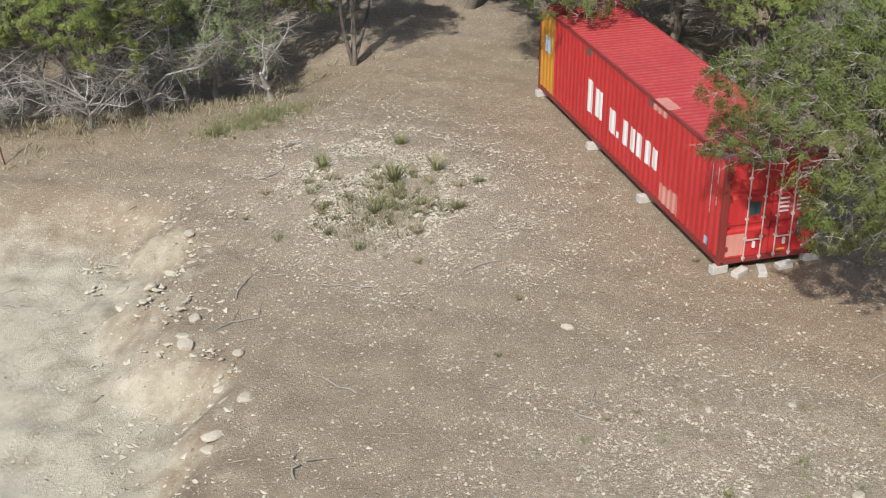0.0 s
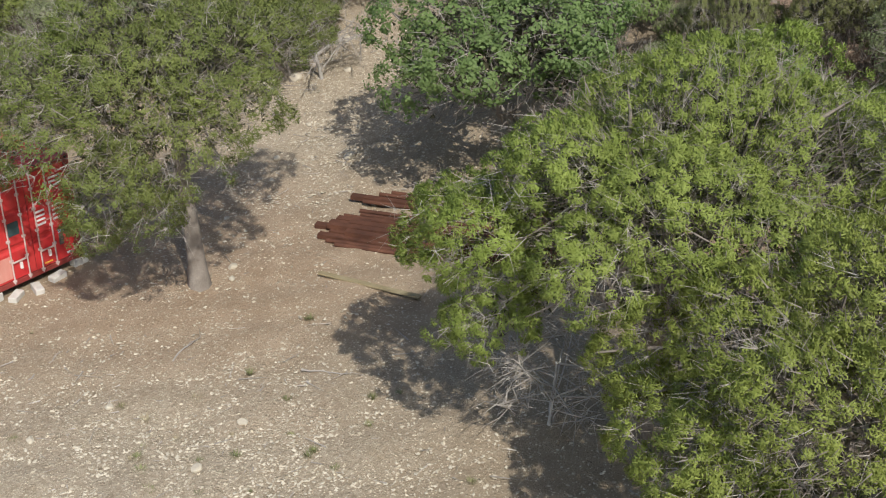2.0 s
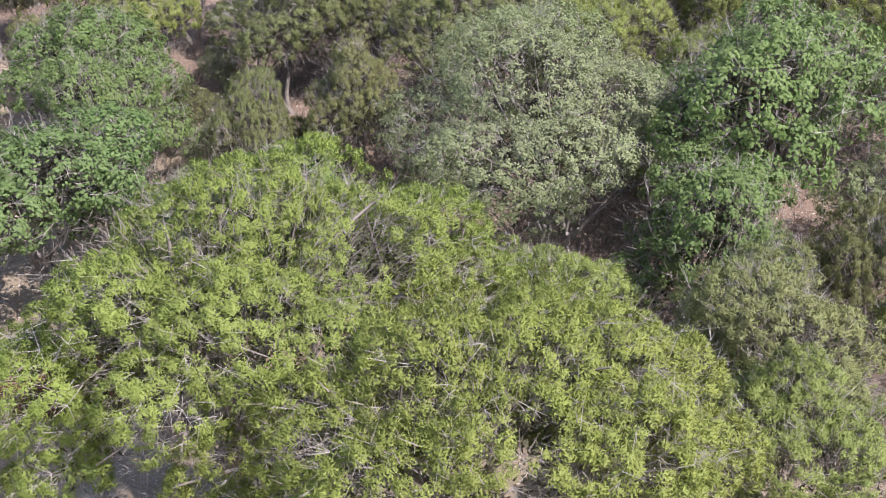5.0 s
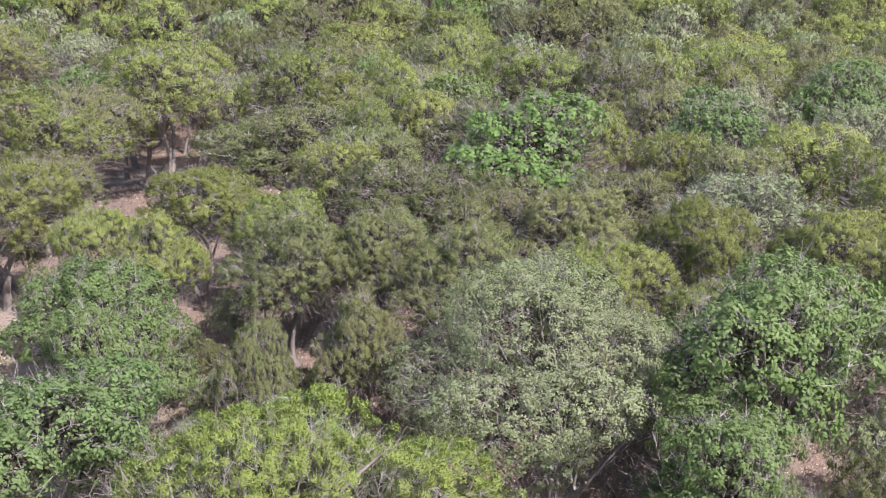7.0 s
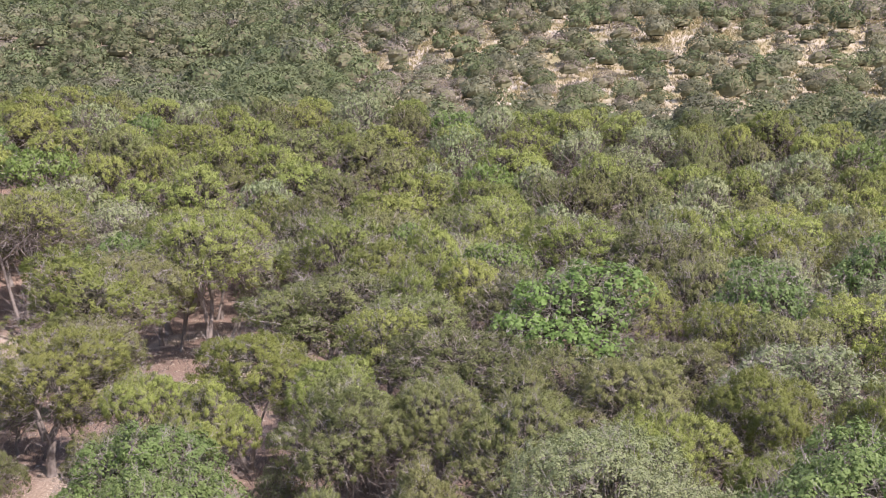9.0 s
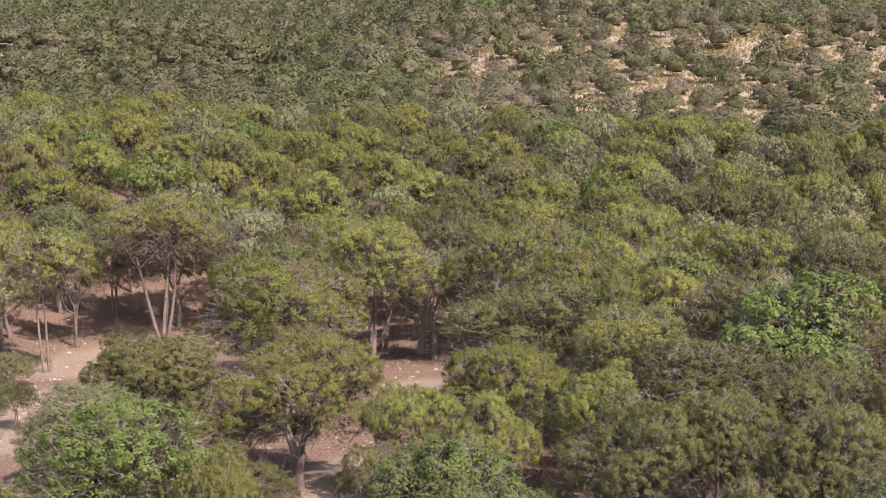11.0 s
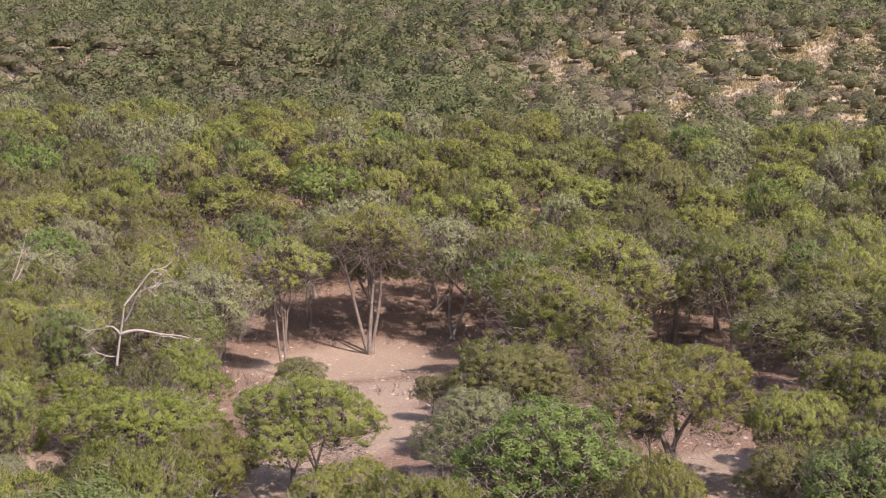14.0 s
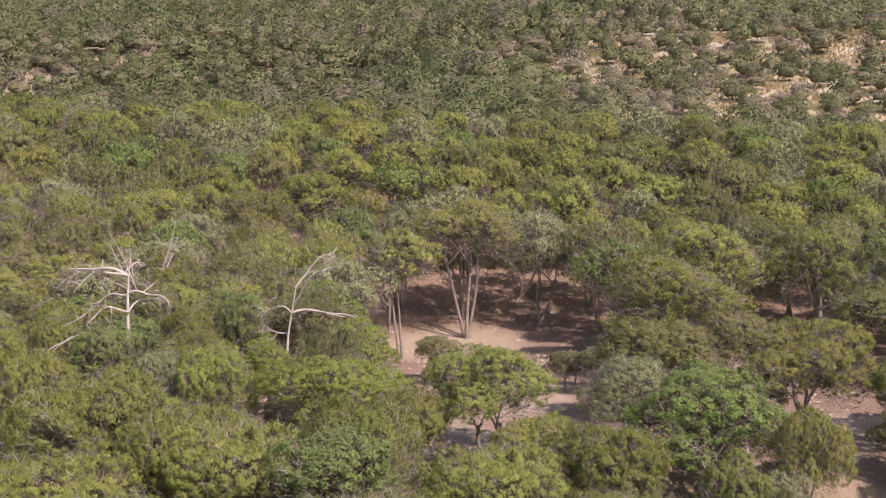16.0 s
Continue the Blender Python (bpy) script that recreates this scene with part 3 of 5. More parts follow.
    mat = {"juniper": JUNIPER, "dull_juniper": JUNIPER_DULL, "light_juniper": JUNIPER_BRIGHT, "oak": OAK, "light_oak": OAK_LIGHT, "pale_oak": PALE}[look_of]
    meshes["crown"] = soup.mesh("crown", leaf_mat or mat, normals=shade)
    return meshes


NAMES = {"juniper": "juniper_tree", "dull_juniper": "juniper_tree", "light_juniper": "juniper_tree", "oak": "oak_tree", "light_oak": "oak_tree", "pale_oak": "pale_oak_tree"}
LABELS = {
    "juniper": "yellow-green juniper tree with grey inner twigs",
    "dull_juniper": "dull olive juniper tree with many dead grey twigs",
    "light_juniper": "light yellow-green bushy tree at the wood's edge",
    "oak": "deep green leafy oak tree in the wood",
    "light_oak": "fresh green leafy oak tree among junipers",
    "pale_oak": "sparse grey-green oak with pale bare twigs",
}
GROUPS = {"juniper": "junipers of the wood", "dull_juniper": "junipers of the wood", "light_juniper": "light trees of the wood's edge", "light_oak": "green oaks of the wood", "oak": "green oaks of the wood", "pale_oak": "pale oaks of the wood"}


def raise_tree(kind, meshes, m, label="", group=""):
    ob = thing(NAMES[kind], label or LABELS[kind], "tree", m, group)
    hang("trunk", meshes["trunk"], ob)
    for me in meshes["limbs"]:
        hang("limb", me, ob)
    if "twigs" in meshes:
        tagged(hang("twig_mass", meshes["twigs"], ob, "bare grey dead twigs"), kind="stuff")
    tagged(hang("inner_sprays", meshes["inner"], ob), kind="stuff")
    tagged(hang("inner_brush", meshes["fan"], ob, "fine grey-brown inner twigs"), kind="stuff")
    hang("crown", meshes["crown"], ob)
    return ob


def standing(x, y, turn, sx=1.0, sz=1.0):
    return Matrix.Translation((x, y, float(land(x, y)))) @ Matrix.Rotation(turn, 4, "Z") @ Matrix.Diagonal((sx, sx, sz, 1))


# Pattern trees: near ones with fine leaves, those deeper in the wood with coarser ones.
TIERS = {"close": (2.6, 4.9), "deep": (3.2, 6.2), "back": (3.6, 7.0)}
LEAVES = {
    "juniper": {"close": (56000, 0.085, 0.026), "deep": (26000, 0.105, 0.042), "back": (11000, 0.155, 0.072)},
    "oak": {"close": (26000, 0.085, 0.055), "deep": (9000, 0.14, 0.11), "back": (4000, 0.22, 0.17)},
    "pale_oak": {"close": (38000, 0.065, 0.038), "deep": (9000, 0.12, 0.085), "back": (4000, 0.20, 0.15)},
}
PATTERNS = {}
for kind, base, count in (("juniper", "juniper", 5), ("dull_juniper", "juniper", 3), ("light_juniper", "juniper", 2), ("oak", "oak", 3), ("light_oak", "oak", 2), ("pale_oak", "pale_oak", 3)):
    for reach, (leaves, length, width) in LEAVES[base].items():
        r0, h0 = TIERS[reach]
        first, low, pad, floor, fan = {"close": (10, 0.12, 0.22, -0.5, (2600, 0.45, 0.016)), "deep": (40, 0.22, 0.30, -0.45, (2200, 0.55, 0.024)),
                                       "back": (70, 0.22, 0.42, -0.3, (900, 0.9, 0.055))}[reach]
        PATTERNS[kind, reach] = [
            tree_meshes(kind, first + k + 7 * len(PATTERNS), h0, r0, leaves, length, width, low=low + 0.05 * (k % 4), stems=1 + k % 2, pad_size=pad * (1.25 if base == "oak" else 1.0), floor=floor, fan=fan,
                        twigs=600 if reach == "close" else 420 if reach == "deep" else 120, limbs=5 if reach == "close" else 4) for k in range(count)]
FIRST = {}
STANDS = []
tree_rng = random.Random(11)


def plant(kind, x, y, height, radius, pattern=None):
    """Sets a tree of the wood on the ground: the first of its pattern is built, the others are copies."""
    reach = "close" if x < 27 else "deep" if x < 64 else "back"
    r0, h0 = TIERS[reach]
    k = pattern if pattern is not None else tree_rng.randrange(len(PATTERNS[kind, reach]))
    m = standing(x, y, tree_rng.uniform(0, 6.28), 1.0 * radius / r0, height / h0)
    STANDS.append((x, y, radius))
    key = (kind, reach, k)
    if key in FIRST:
        return copy_thing(FIRST[key], m @ Matrix.Diagonal((1 / FIRST[key].scale.x, 1 / FIRST[key].scale.y, 1 / FIRST[key].scale.z, 1)))
    FIRST[key] = raise_tree(kind, PATTERNS[kind, reach][k], m, group=GROUPS[kind])
    return FIRST[key]


# The juniper beside the container, its crown reaching over the roof. Lobes: place from the foot of the trunk, and size.
raise_tree("juniper", tree_meshes("juniper", 3, 7.2, 3.4, 130000, 0.070, 0.022, low=0.47, shift=(-1.1, -0.2), twigs=1200, limbs=9, girth=0.95, lean_by=0.12, floor=-0.5, pad_size=0.27,
                                  leaf_mat=JUNIPER_DARK, gaps=0.5, fan=(3500, 0.45, 0.016),
                                  lobes=((-3.42, 1.83, 4.88, 0.98), (-3.56, 2.27, 3.54, 0.72), (-3.2, 0.18, 4.55, 1.21), (-2.95, 0.61, 5.55, 1), (-1.94, -0.63, 5.39, 1.51), (-2.54, -0.89, 3.59, 1.1), (-1.69, -1.68, 4.31, 1.29), (-0.55, -1.42, 5.61, 1.42), (0.73, -1.7, 5.74, 1.12), (-1.27, 0.15, 6.34, 1.23), (-0.46, -2.31, 5, 0.93), (-2.84, -0.02, 2.32, 0.49), (-1.55, -0.47, 2.38, 0.7), (2.48, -1.24, 5.55, 0.78), (0.9, 0.6, 5.2, 1.3), (-0.9, 1.5, 5, 1.2))),
           standing(3.4, -2.9, 0), "juniper tree leaning its crown over the red container")
STANDS.append((3.0, -2.7, 3.4))
# The two broad junipers that overhang the steel stack.
raise_tree("juniper", tree_meshes("juniper", 2, 7.1, 3.6, 250000, 0.070, 0.022, low=0.34, shift=(-1.2, -1.2), twigs=1500, limbs=9, floor=-0.5, pad_size=0.21, gaps=0.25, leaf_mat=JUNIPER_BRIGHT, fan=(6000, 0.32, 0.014),
                                  lobes=((-1.04, 2.84, 3.64, 0.89), (-1.83, 0.98, 5.03, 1.05), (-1.05, -0.41, 5.85, 1.11), (-0.5, -1.71, 6.06, 0.98), (0.03, -2.71, 5.87, 0.92), (0.47, -3.63, 5.45, 0.68), (-2.62, -0.45, 4.7, 1.27), (-1.93, -1.86, 5.27, 1.2), (-1.32, -3.16, 5.18, 1.09), (-0.49, -4.19, 4.9, 0.7), (-3.19, 0.72, 3.73, 0.89), (-3.35, -1.31, 4.06, 0.98), (-2.7, -2.76, 4.3, 1.05), (-1.92, -3.76, 4.54, 0.8), (-2.3, 1.8, 3.4, 0.9), (-3.6, 0.3, 3.0, 0.9), (-3.4, 0.77, 2.43, 0.92), (-3.73, -1.06, 2.91, 1.01), (-3.31, -2.66, 3.29, 0.99), (-2.54, -3.78, 3.73, 0.8), (0.9, 0.2, 5, 1.3), (1.6, -1.6, 5, 1.3), (0.9, -3, 4.8, 1.1))),
           standing(2.8, -18.0, 0), "broad bright juniper tree casting shade on the dirt")
STANDS.append((2.0, -18.4, 4.0))
raise_tree("juniper", tree_meshes("juniper", 4, 8.2, 3.6, 250000, 0.070, 0.022, low=0.34, shift=(0, -1.0), twigs=1500, limbs=9, floor=-0.5, pad_size=0.21, gaps=0.25, leaf_mat=JUNIPER_BRIGHT, fan=(6000, 0.32, 0.014),
                                  lobes=((-2.24, 2.16, 4.46, 1.03), (-1.9, 1.9, 3.9, 0.9), (-2.7, 1.6, 4.9, 0.8), (-1.6, 2.6, 4.6, 0.8), (-1.83, 0.48, 5.96, 1.05), (-2.91, -0.7, 5.15, 0.88), (0.28, -0.77, 6.71, 1.31), (2.36, -1.2, 6.68, 0.96), (-1.76, -1.46, 5.75, 1.29), (0.78, -2.6, 6.17, 1.31), (2.65, -3.06, 5.81, 1), (2.46, -3.65, 4.9, 1.05), (-1.45, -2.77, 5.33, 1.21), (-2.3, 1.6, 3.2, 0.8), (1.6, 0.9, 5.4, 1.5), (3.2, -1.2, 5, 1.3), (0.2, 0.9, 5, 1.4))),
           standing(4.0, -13.8, 0), "spreading bright juniper tree reaching towards a rusty steel stack")
STANDS.append((3.8, -14.8, 4.2))
# The tall many-stemmed juniper at the clearing, and its neighbour.
raise_tree("juniper", tree_meshes("juniper", 5, 10.0, 3.7, 24000, 0.11, 0.044, low=0.47, girth=0.72, stems=4, lean_by=0.8, twigs=500, limbs=7, pad_size=0.34, floor=-0.3, fan=(2200, 0.8, 0.04)),
           standing(56.4, 27.7, 0.5), "tall many-stemmed juniper tree beside a bare clearing")
STANDS.append((56.4, 27.7, 3.7))
raise_tree("juniper", tree_meshes("juniper", 7, 7.8, 2.6, 13000, 0.11, 0.044, low=0.55, stems=2, girth=0.55, lean_by=0.7, twigs=260, limbs=5, pad_size=0.34, floor=-0.3, fan=(1600, 0.8, 0.04)),
           standing(45.5, 28.7, 0.9), "slim two-stemmed juniper tree beside a bare clearing")
STANDS.append((45.5, 28.7, 2.6))

# The wide grey-green oak behind the broad junipers, its crown low and twisted stems bare at the foot.
raise_tree("pale_oak", tree_meshes("pale_oak", 31, 6.2, 4.6, 90000, 0.062, 0.038, low=0.06, stems=4, lean_by=1.1, girth=0.8, twigs=900, limbs=8, pad_size=0.24, floor=-0.7, gaps=0.4, fan=(3000, 0.4, 0.014)),
           standing(16.6, -16.8, 0.4), "wide grey-green oak with twisted bare stems below")
STANDS.append((16.6, -16.8, 3.4))

# Trees that can be told apart along the edge and in the wood.
plant("juniper", 18.1, 15.3, 4.8, 2.9)
plant("light_juniper", 17.0, 21.0, 4.8, 3.3)
plant("juniper", 36.4, 10.8, 6.3, 3.9)
plant("dull_juniper", 25.0, 9.6, 4.6, 3.2)
plant("juniper", 23.3, 3.5, 5.0, 3.1)
plant("light_oak", 17.6, 6.6, 5.0, 3.3)
plant("dull_juniper", 37.8, -0.4, 5.9, 4.0)
plant("juniper", 50.0, 3.9, 7.4, 3.3)
plant("juniper", 55.2, 12.4, 7.6, 3.4)
plant("dull_juniper", 57.2, 8.2, 7.8, 3.2)
plant("juniper", 53.8, 37.4, 7.6, 3.0)
plant("juniper", 47.8, 38.6, 6.8, 3.0)
plant("pale_oak", 50.9, 8.0, 6.6, 2.3)
plant("pale_oak", 42.0, 31.6, 6.0, 2.4)
plant("pale_oak", 60.6, 23.4, 8.6, 3.6)
plant("juniper", 61.6, 29.6, 8.4, 3.6)
plant("dull_juniper", 58.2, 18.6, 8.0, 3.4)
plant("oak", 26.2, 30.2, 5.0, 2.0)
plant("light_juniper", 12.4, 27.6, 4.8, 3.6)
plant("oak", 17.9, 32.4, 4.6, 2.4)
plant("oak", 21.8, 33.4, 4.4, 2.2)
plant("juniper", 14.9, 34.0, 4.6, 3.0)
plant("juniper", 36.9, 47.4, 5.8, 3.9)
plant("pale_oak", 42.4, 43.2, 6.5, 3.8)
plant("juniper", 12.5, 18.2, 4.4, 2.5)
plant("juniper", 10.8, 21.2, 4.4, 2.2)
plant("juniper", 11.9, 12.0, 4.4, 1.9)
plant("dull_juniper", 14.2, 9.6, 4.0, 2.0)
plant("juniper", 61.0, 46.1, 7.4, 3.6)
plant("juniper", 57.7, 54.5, 7.4, 4.6)
plant("juniper", 30.5, 36.0, 5.0, 2.6)
plant("light_juniper", 23.6, 23.2, 4.2, 2.2)
plant("light_oak", 45.5, -6.3, 6.6, 3.0)
plant("pale_oak", 42.5, -10.6, 6.2, 2.0)
plant("juniper", 25.6, -2.8, 4.6, 2.6)
plant("juniper", 31.5, -5.6, 5.0, 2.4)
plant("dull_juniper", 28.8, -9.2, 4.9, 3.3)
plant("oak", 18.3, -2.9, 4.8, 2.6)
plant("juniper", 51.8, -8.9, 7.4, 3.6)
plant("juniper", 47.9, -2.6, 7.0, 2.4)
plant("oak", 11.5, -5.9, 5.8, 3.5)
plant("oak", 15.8, -5.0, 5.0, 2.2)
plant("dull_juniper", 20.3, -0.5, 3.0, 1.4)
plant("dull_juniper", 19.3, 3.0, 2.6, 1.2)
plant("juniper", 13.4, 5.2, 4.2, 1.7)
plant("pale_oak", 14.4, 3.8, 3.2, 1.4)
plant("juniper", 16.6, 3.1, 4.4, 1.6)
plant("dull_juniper", 12.7, 3.1, 3.4, 1.6)
plant("light_juniper", 21.6, 26.2, 3.4, 1.8)
plant("dull_juniper", 20.6, 5.6, 3.2, 1.6)
plant("juniper", 34.5, 39.0, 5.5, 2.6)
plant("oak", 17.4, -22.0, 6.8, 3.2)
plant("oak", 13.2, -21.2, 5.2, 2.5)
plant("dull_juniper", 8.9, -22.8, 4.8, 2.5)
plant("dull_juniper", 7.4, -21.0, 2.6, 1.5)
plant("dull_juniper", 9.8, -20.3, 2.6, 1.4)
plant("dull_juniper", 5.2, -22.2, 2.4, 1.3)
plant("juniper", 6.0, -23.2, 4.4, 2.2)
plant("dull_juniper", 17.9, -11.4, 4.4, 1.5)
plant("dull_juniper", 16.4, -9.0, 4.2, 1.1)
plant("juniper", 21.3, -3.4, 4.3, 1.8)
plant("dull_juniper", 21.4, -8.0, 4.6, 2.3)
plant("dull_juniper", 22.4, -10.4, 4.6, 2.0)
plant("dull_juniper", 27.0, -12.4, 4.6, 2.4)
plant("dull_juniper", 25.2, -15.6, 4.6, 2.3)
plant("dull_juniper", 21.0, -13.2, 4.8, 2.4)
plant("juniper", 41.0, -13.5, 5.4, 2.4)
plant("dull_juniper", 50.0, -13.4, 7.4, 3.4)
plant("juniper", 34.9, -17.6, 5.2, 2.0)
plant("juniper", 35.7, -22.1, 5.4, 2.9)
plant("dull_juniper", 33.2, -20.2, 5.0, 2.1)
plant("juniper", 24.3, -19.6, 4.6, 2.1)
plant("juniper", 24.5, -23.2, 4.6, 2.1)
plant("juniper", 32.1, -24.6, 5.0, 2.0)
plant("juniper", 57.5, -18.1, 7.4, 4.0)
plant("dull_juniper", 50.8, -23.3, 7.2, 3.1)
plant("juniper", 38.4, -3.8, 5.8, 2.2)
plant("juniper", 22.0, -17.2, 4.6, 2.0)
plant("pale_oak", 69.8, 33.2, 7.2, 3.7)
plant("pale_oak", 80.3, 7.9, 6.7, 2.2)
plant("juniper", 63.1, -17, 7.2, 3.4)
plant("oak", 94.5, -22.6, 7.2, 3.4)
plant("pale_oak", 95.8, -6.1, 7.2, 3.7)
plant("juniper", 85.5, 3.5, 7.2, 4)
plant("juniper", 77.3, 17.8, 7.2, 4)
plant("juniper", 86.1, 31.2, 7.2, 4)
plant("juniper", 90.2, 15.2, 7.2, 4)
plant("juniper", 81.8, 41.8, 7.2, 4)
plant("juniper", 68.2, 45.7, 7.2, 4)
plant("pale_oak", 66, 26.6, 7.2, 3.4)
plant("juniper", 9.8, 27.2, 7.2, 3.4, 0)
plant("juniper", 12.3, 31.8, 6.4, 2.6)
plant("juniper", 10.8, 17.6, 6.4, 2.6)
plant("juniper", 9.4, 23.6, 6.5, 2.6)
plant("oak", 72.7, 55, 7.2, 2.6)
plant("juniper", 67.3, 14.5, 7.2, 4)
plant("juniper", 68.7, 7.2, 7.2, 4)
# Trees round the yard and behind the container.
raise_tree("juniper", tree_meshes("juniper", 9, 6.6, 3.0, 60000, 0.075, 0.024, low=0.47, shift=(0, -0.6), twigs=1300, limbs=9, gaps=0.6, floor=-0.5, pad_size=0.25, leaf_mat=JUNIPER_DARK, fan=(5000, 0.5, 0.016),
                                  lobes=((0, -0.5, 4.7, 1.5), (-1.2, -1.2, 4.2, 1.1), (1.3, -0.6, 4.4, 1.2), (0, 1.2, 4.7, 1.4), (-0.4, -2.7, 3.7, 0.7), (0.7, -2.3, 3.8, 0.8), (-1.5, -2.9, 3.7, 0.6), (1.6, -1.9, 3.9, 0.7), (0, -1.7, 4.7, 1.0), (-0.4, -4.0, 3.5, 0.6), (-1.4, -3.6, 3.5, 0.6), (0.5, -3.5, 3.6, 0.7))),
           standing(0.9, 13.7, 0), "half-bare juniper tree whose grey branches overhang a red roof")
STANDS.append((0.9, 13.4, 3.4))
raise_tree("juniper", tree_meshes("juniper", 6, 6.2, 2.5, 22000, 0.094, 0.042, low=0.52, stems=4, twigs=700, limbs=6, gaps=0.55, girth=0.6, lean_by=1.8, leaf_mat=JUNIPER_DARK, fan=(2500, 0.5, 0.02)),
           standing(-4.8, 16.9, 0.6), "many-stemmed juniper tree standing clear on bare dirt")
STANDS.append((-4.8, 16.9, 2.4))
plant("juniper", 6.4, 10.6, 5.2, 3.0, 2)
plant("juniper", 9.4, 8.6, 4.8, 2.4, 2)
plant("pale_oak", 7.6, 7.2, 4.2, 1.8, 0)
plant("juniper", 5.4, 14.8, 5.4, 3.0, 2)
plant("juniper", 10.6, 12.6, 5.4, 2.8, 2)
plant("juniper", 13.2, 9.6, 5.2, 2.4, 2)
plant("oak", 8.6, 17.5, 6.0, 3.2, 1)
plant("juniper", 0.5, 21.5, 6.0, 3.4, 2)
plant("juniper", -13.4, 14.4, 5.0, 2.8, 2)
plant("juniper", -16.9, 15.8, 5.2, 2.8, 2)
plant("pale_oak", -9.3, 16.6, 4.8, 2.3, 0)
plant("juniper", -7.2, 19.4, 5.4, 2.6, 2)
plant("juniper", -11.2, 19.2, 5.6, 2.9, 2)
plant("pale_oak", -14.6, 18.8, 5.0, 2.5, 1)
plant("juniper", -19.6, 19.8, 5.6, 3.0, 2)
plant("juniper", -3.4, 22.6, 6.0, 3.0, 2)
plant("juniper", -12.8, 24.0, 6.0, 3.2, 2)
plant("juniper", -7.6, 25.0, 6.0, 3.2, 2)
plant("pale_oak", -17.6, 24.5, 5.6, 2.8, 2)
plant("juniper", 5.0, 26.0, 6.0, 3.4, 2)
plant("juniper", 2.4, 18.2, 5.4, 2.8, 2)
plant("juniper", 9.2, 21.5, 6.0, 3.2, 2)


def open_ground(x, y):
    """True in the clearings, the track and the yard, where no tree stands."""
    spots = ((51, 27.5, 8, 5.2), (41, 24, 5, 3.5), (33, 18.5, 4.5, 3.2), (28, 15, 3.5, 2.8), (21, 17.5, 2, 2), (27, 2.5, 4, 2.2), (44.7, 4.3, 3, 2), (34, 8, 3.5, 2),
             (58, 19, 3, 2.5), (31, 26.6, 2.5, 2), (66, 9, 2, 2), (24, 2.4, 2.5, 2.2), (14, 2.5, 6, 3.5), (11.5, -1.5, 4, 3.5), (16.6, -1.6, 1.5, 1.5), (21.2, -1.5, 1.5, 1.5), (33.3, 5.4, 3, 2), (27.5, 22.5, 4, 4), (22.5, 11.5, 2, 2), (14.4, 15.8, 2, 2), (31.6, 3.2, 2, 2), (23.3, 18.5, 3, 3.5), (34.1, 25.5, 3, 3), (29, 4.6, 2, 2), (11.5, -14.2, 2.6, 2.6), (20.3, 19.6, 2.2, 2.2), (22.6, 14.5, 3, 4), (50, 22, 3.5, 3), (15.3, -3.6, 1.8, 1.8), (19.4, -1.8, 2, 2), (41.8, 5.9, 3.5, 2.4), (24.8, 1.4, 3, 2), (29.5, 0.4, 4.5, 2.6), (66, 7.3, 2.5, 2), (31.8, -18.2, 2, 1.2), (39.5, -15.2, 2, 1.3), (23.6, -5.2, 1.5, 1.2), (28.5, 5.8, 2, 1.6), (20.5, 17.9, 2, 1.5), (42.6, 36, 2.5, 2), 
             (17.8, -0.5, 2.8, 2.6), (20.3, 1, 3, 2.4), (37.7, 5.7, 3.6, 2.8), (18.5, 11.1, 2.4, 2.2), (33.9, 2.9, 3.2, 2.6), (46.3, 7.2, 2.8, 2.2), (25.1, 26, 2.6, 2.4), (20.6, 26.2, 2.4, 2.2), (23, 28.7, 2, 1.6), (21.9, 6.9, 2, 1.8), (50.5, 18.3, 3.6, 3), (54.5, 21, 2.5, 2.4))
    if any(((x - a) / c) ** 2 + ((y - b) / d) ** 2 < 1 for a, b, c, d in spots):
        return True
    return x < 10.5 and -17 < y < 14


def scrubby(x, y):
    """True along the track to the clearing, kept free of trees."""
    return 24 < x < 49 and 0.40 * x - 3 < y < 0.42 * x + 11


def fill_wood():
    """The rest of the wood between the trees set above."""
    rng = random.Random(5)
    made = 0
    for _ in range(16000):
        if made >= 520:
            break
        x = rng.uniform(6, 104)
        y = rng.uniform(-26, 26 + 0.74 * x)
        r = rng.uniform(1.6, 2.6) if x < 27 else rng.uniform(2.3, 3.8)
        if open_ground(x, y) or scrubby(x, y) or any((x - a) ** 2 + (y - b) ** 2 < (0.70 * (r + q)) ** 2 for a, b, q in STANDS):
            continue
        kind = rng.choices(("juniper", "dull_juniper", "oak", "light_oak", "pale_oak"), (0.47, 0.28, 0.04, 0.04, 0.17))[0]
        tall = 3.0 + 0.6 * r + 2.4 * float(smooth(26, 52, x)) + rng.uniform(-0.4, 0.7)
        plant(kind, x, y, tall, r)
        made += 1


fill_wood()


def understory():
    """Small bushes between the trees at the edge of the wood."""
    rng = random.Random(15)
    made = 0
    for _ in range(7000):
        if made >= 150:
            break
        x, y, r = rng.uniform(9.5, 34), rng.uniform(-26, 32), rng.uniform(0.7, 1.4)
        if (x < 13 and y > -19) or open_ground(x, y) or any((x - a) ** 2 + (y - b) ** 2 < (0.72 * (r + q)) ** 2 for a, b, q in STANDS):
            continue
        plant(rng.choice(("dull_juniper", "dull_juniper", "dull_juniper", "pale_oak")), x, y, 1.0 + 1.1 * r, r)
        made += 1


understory()


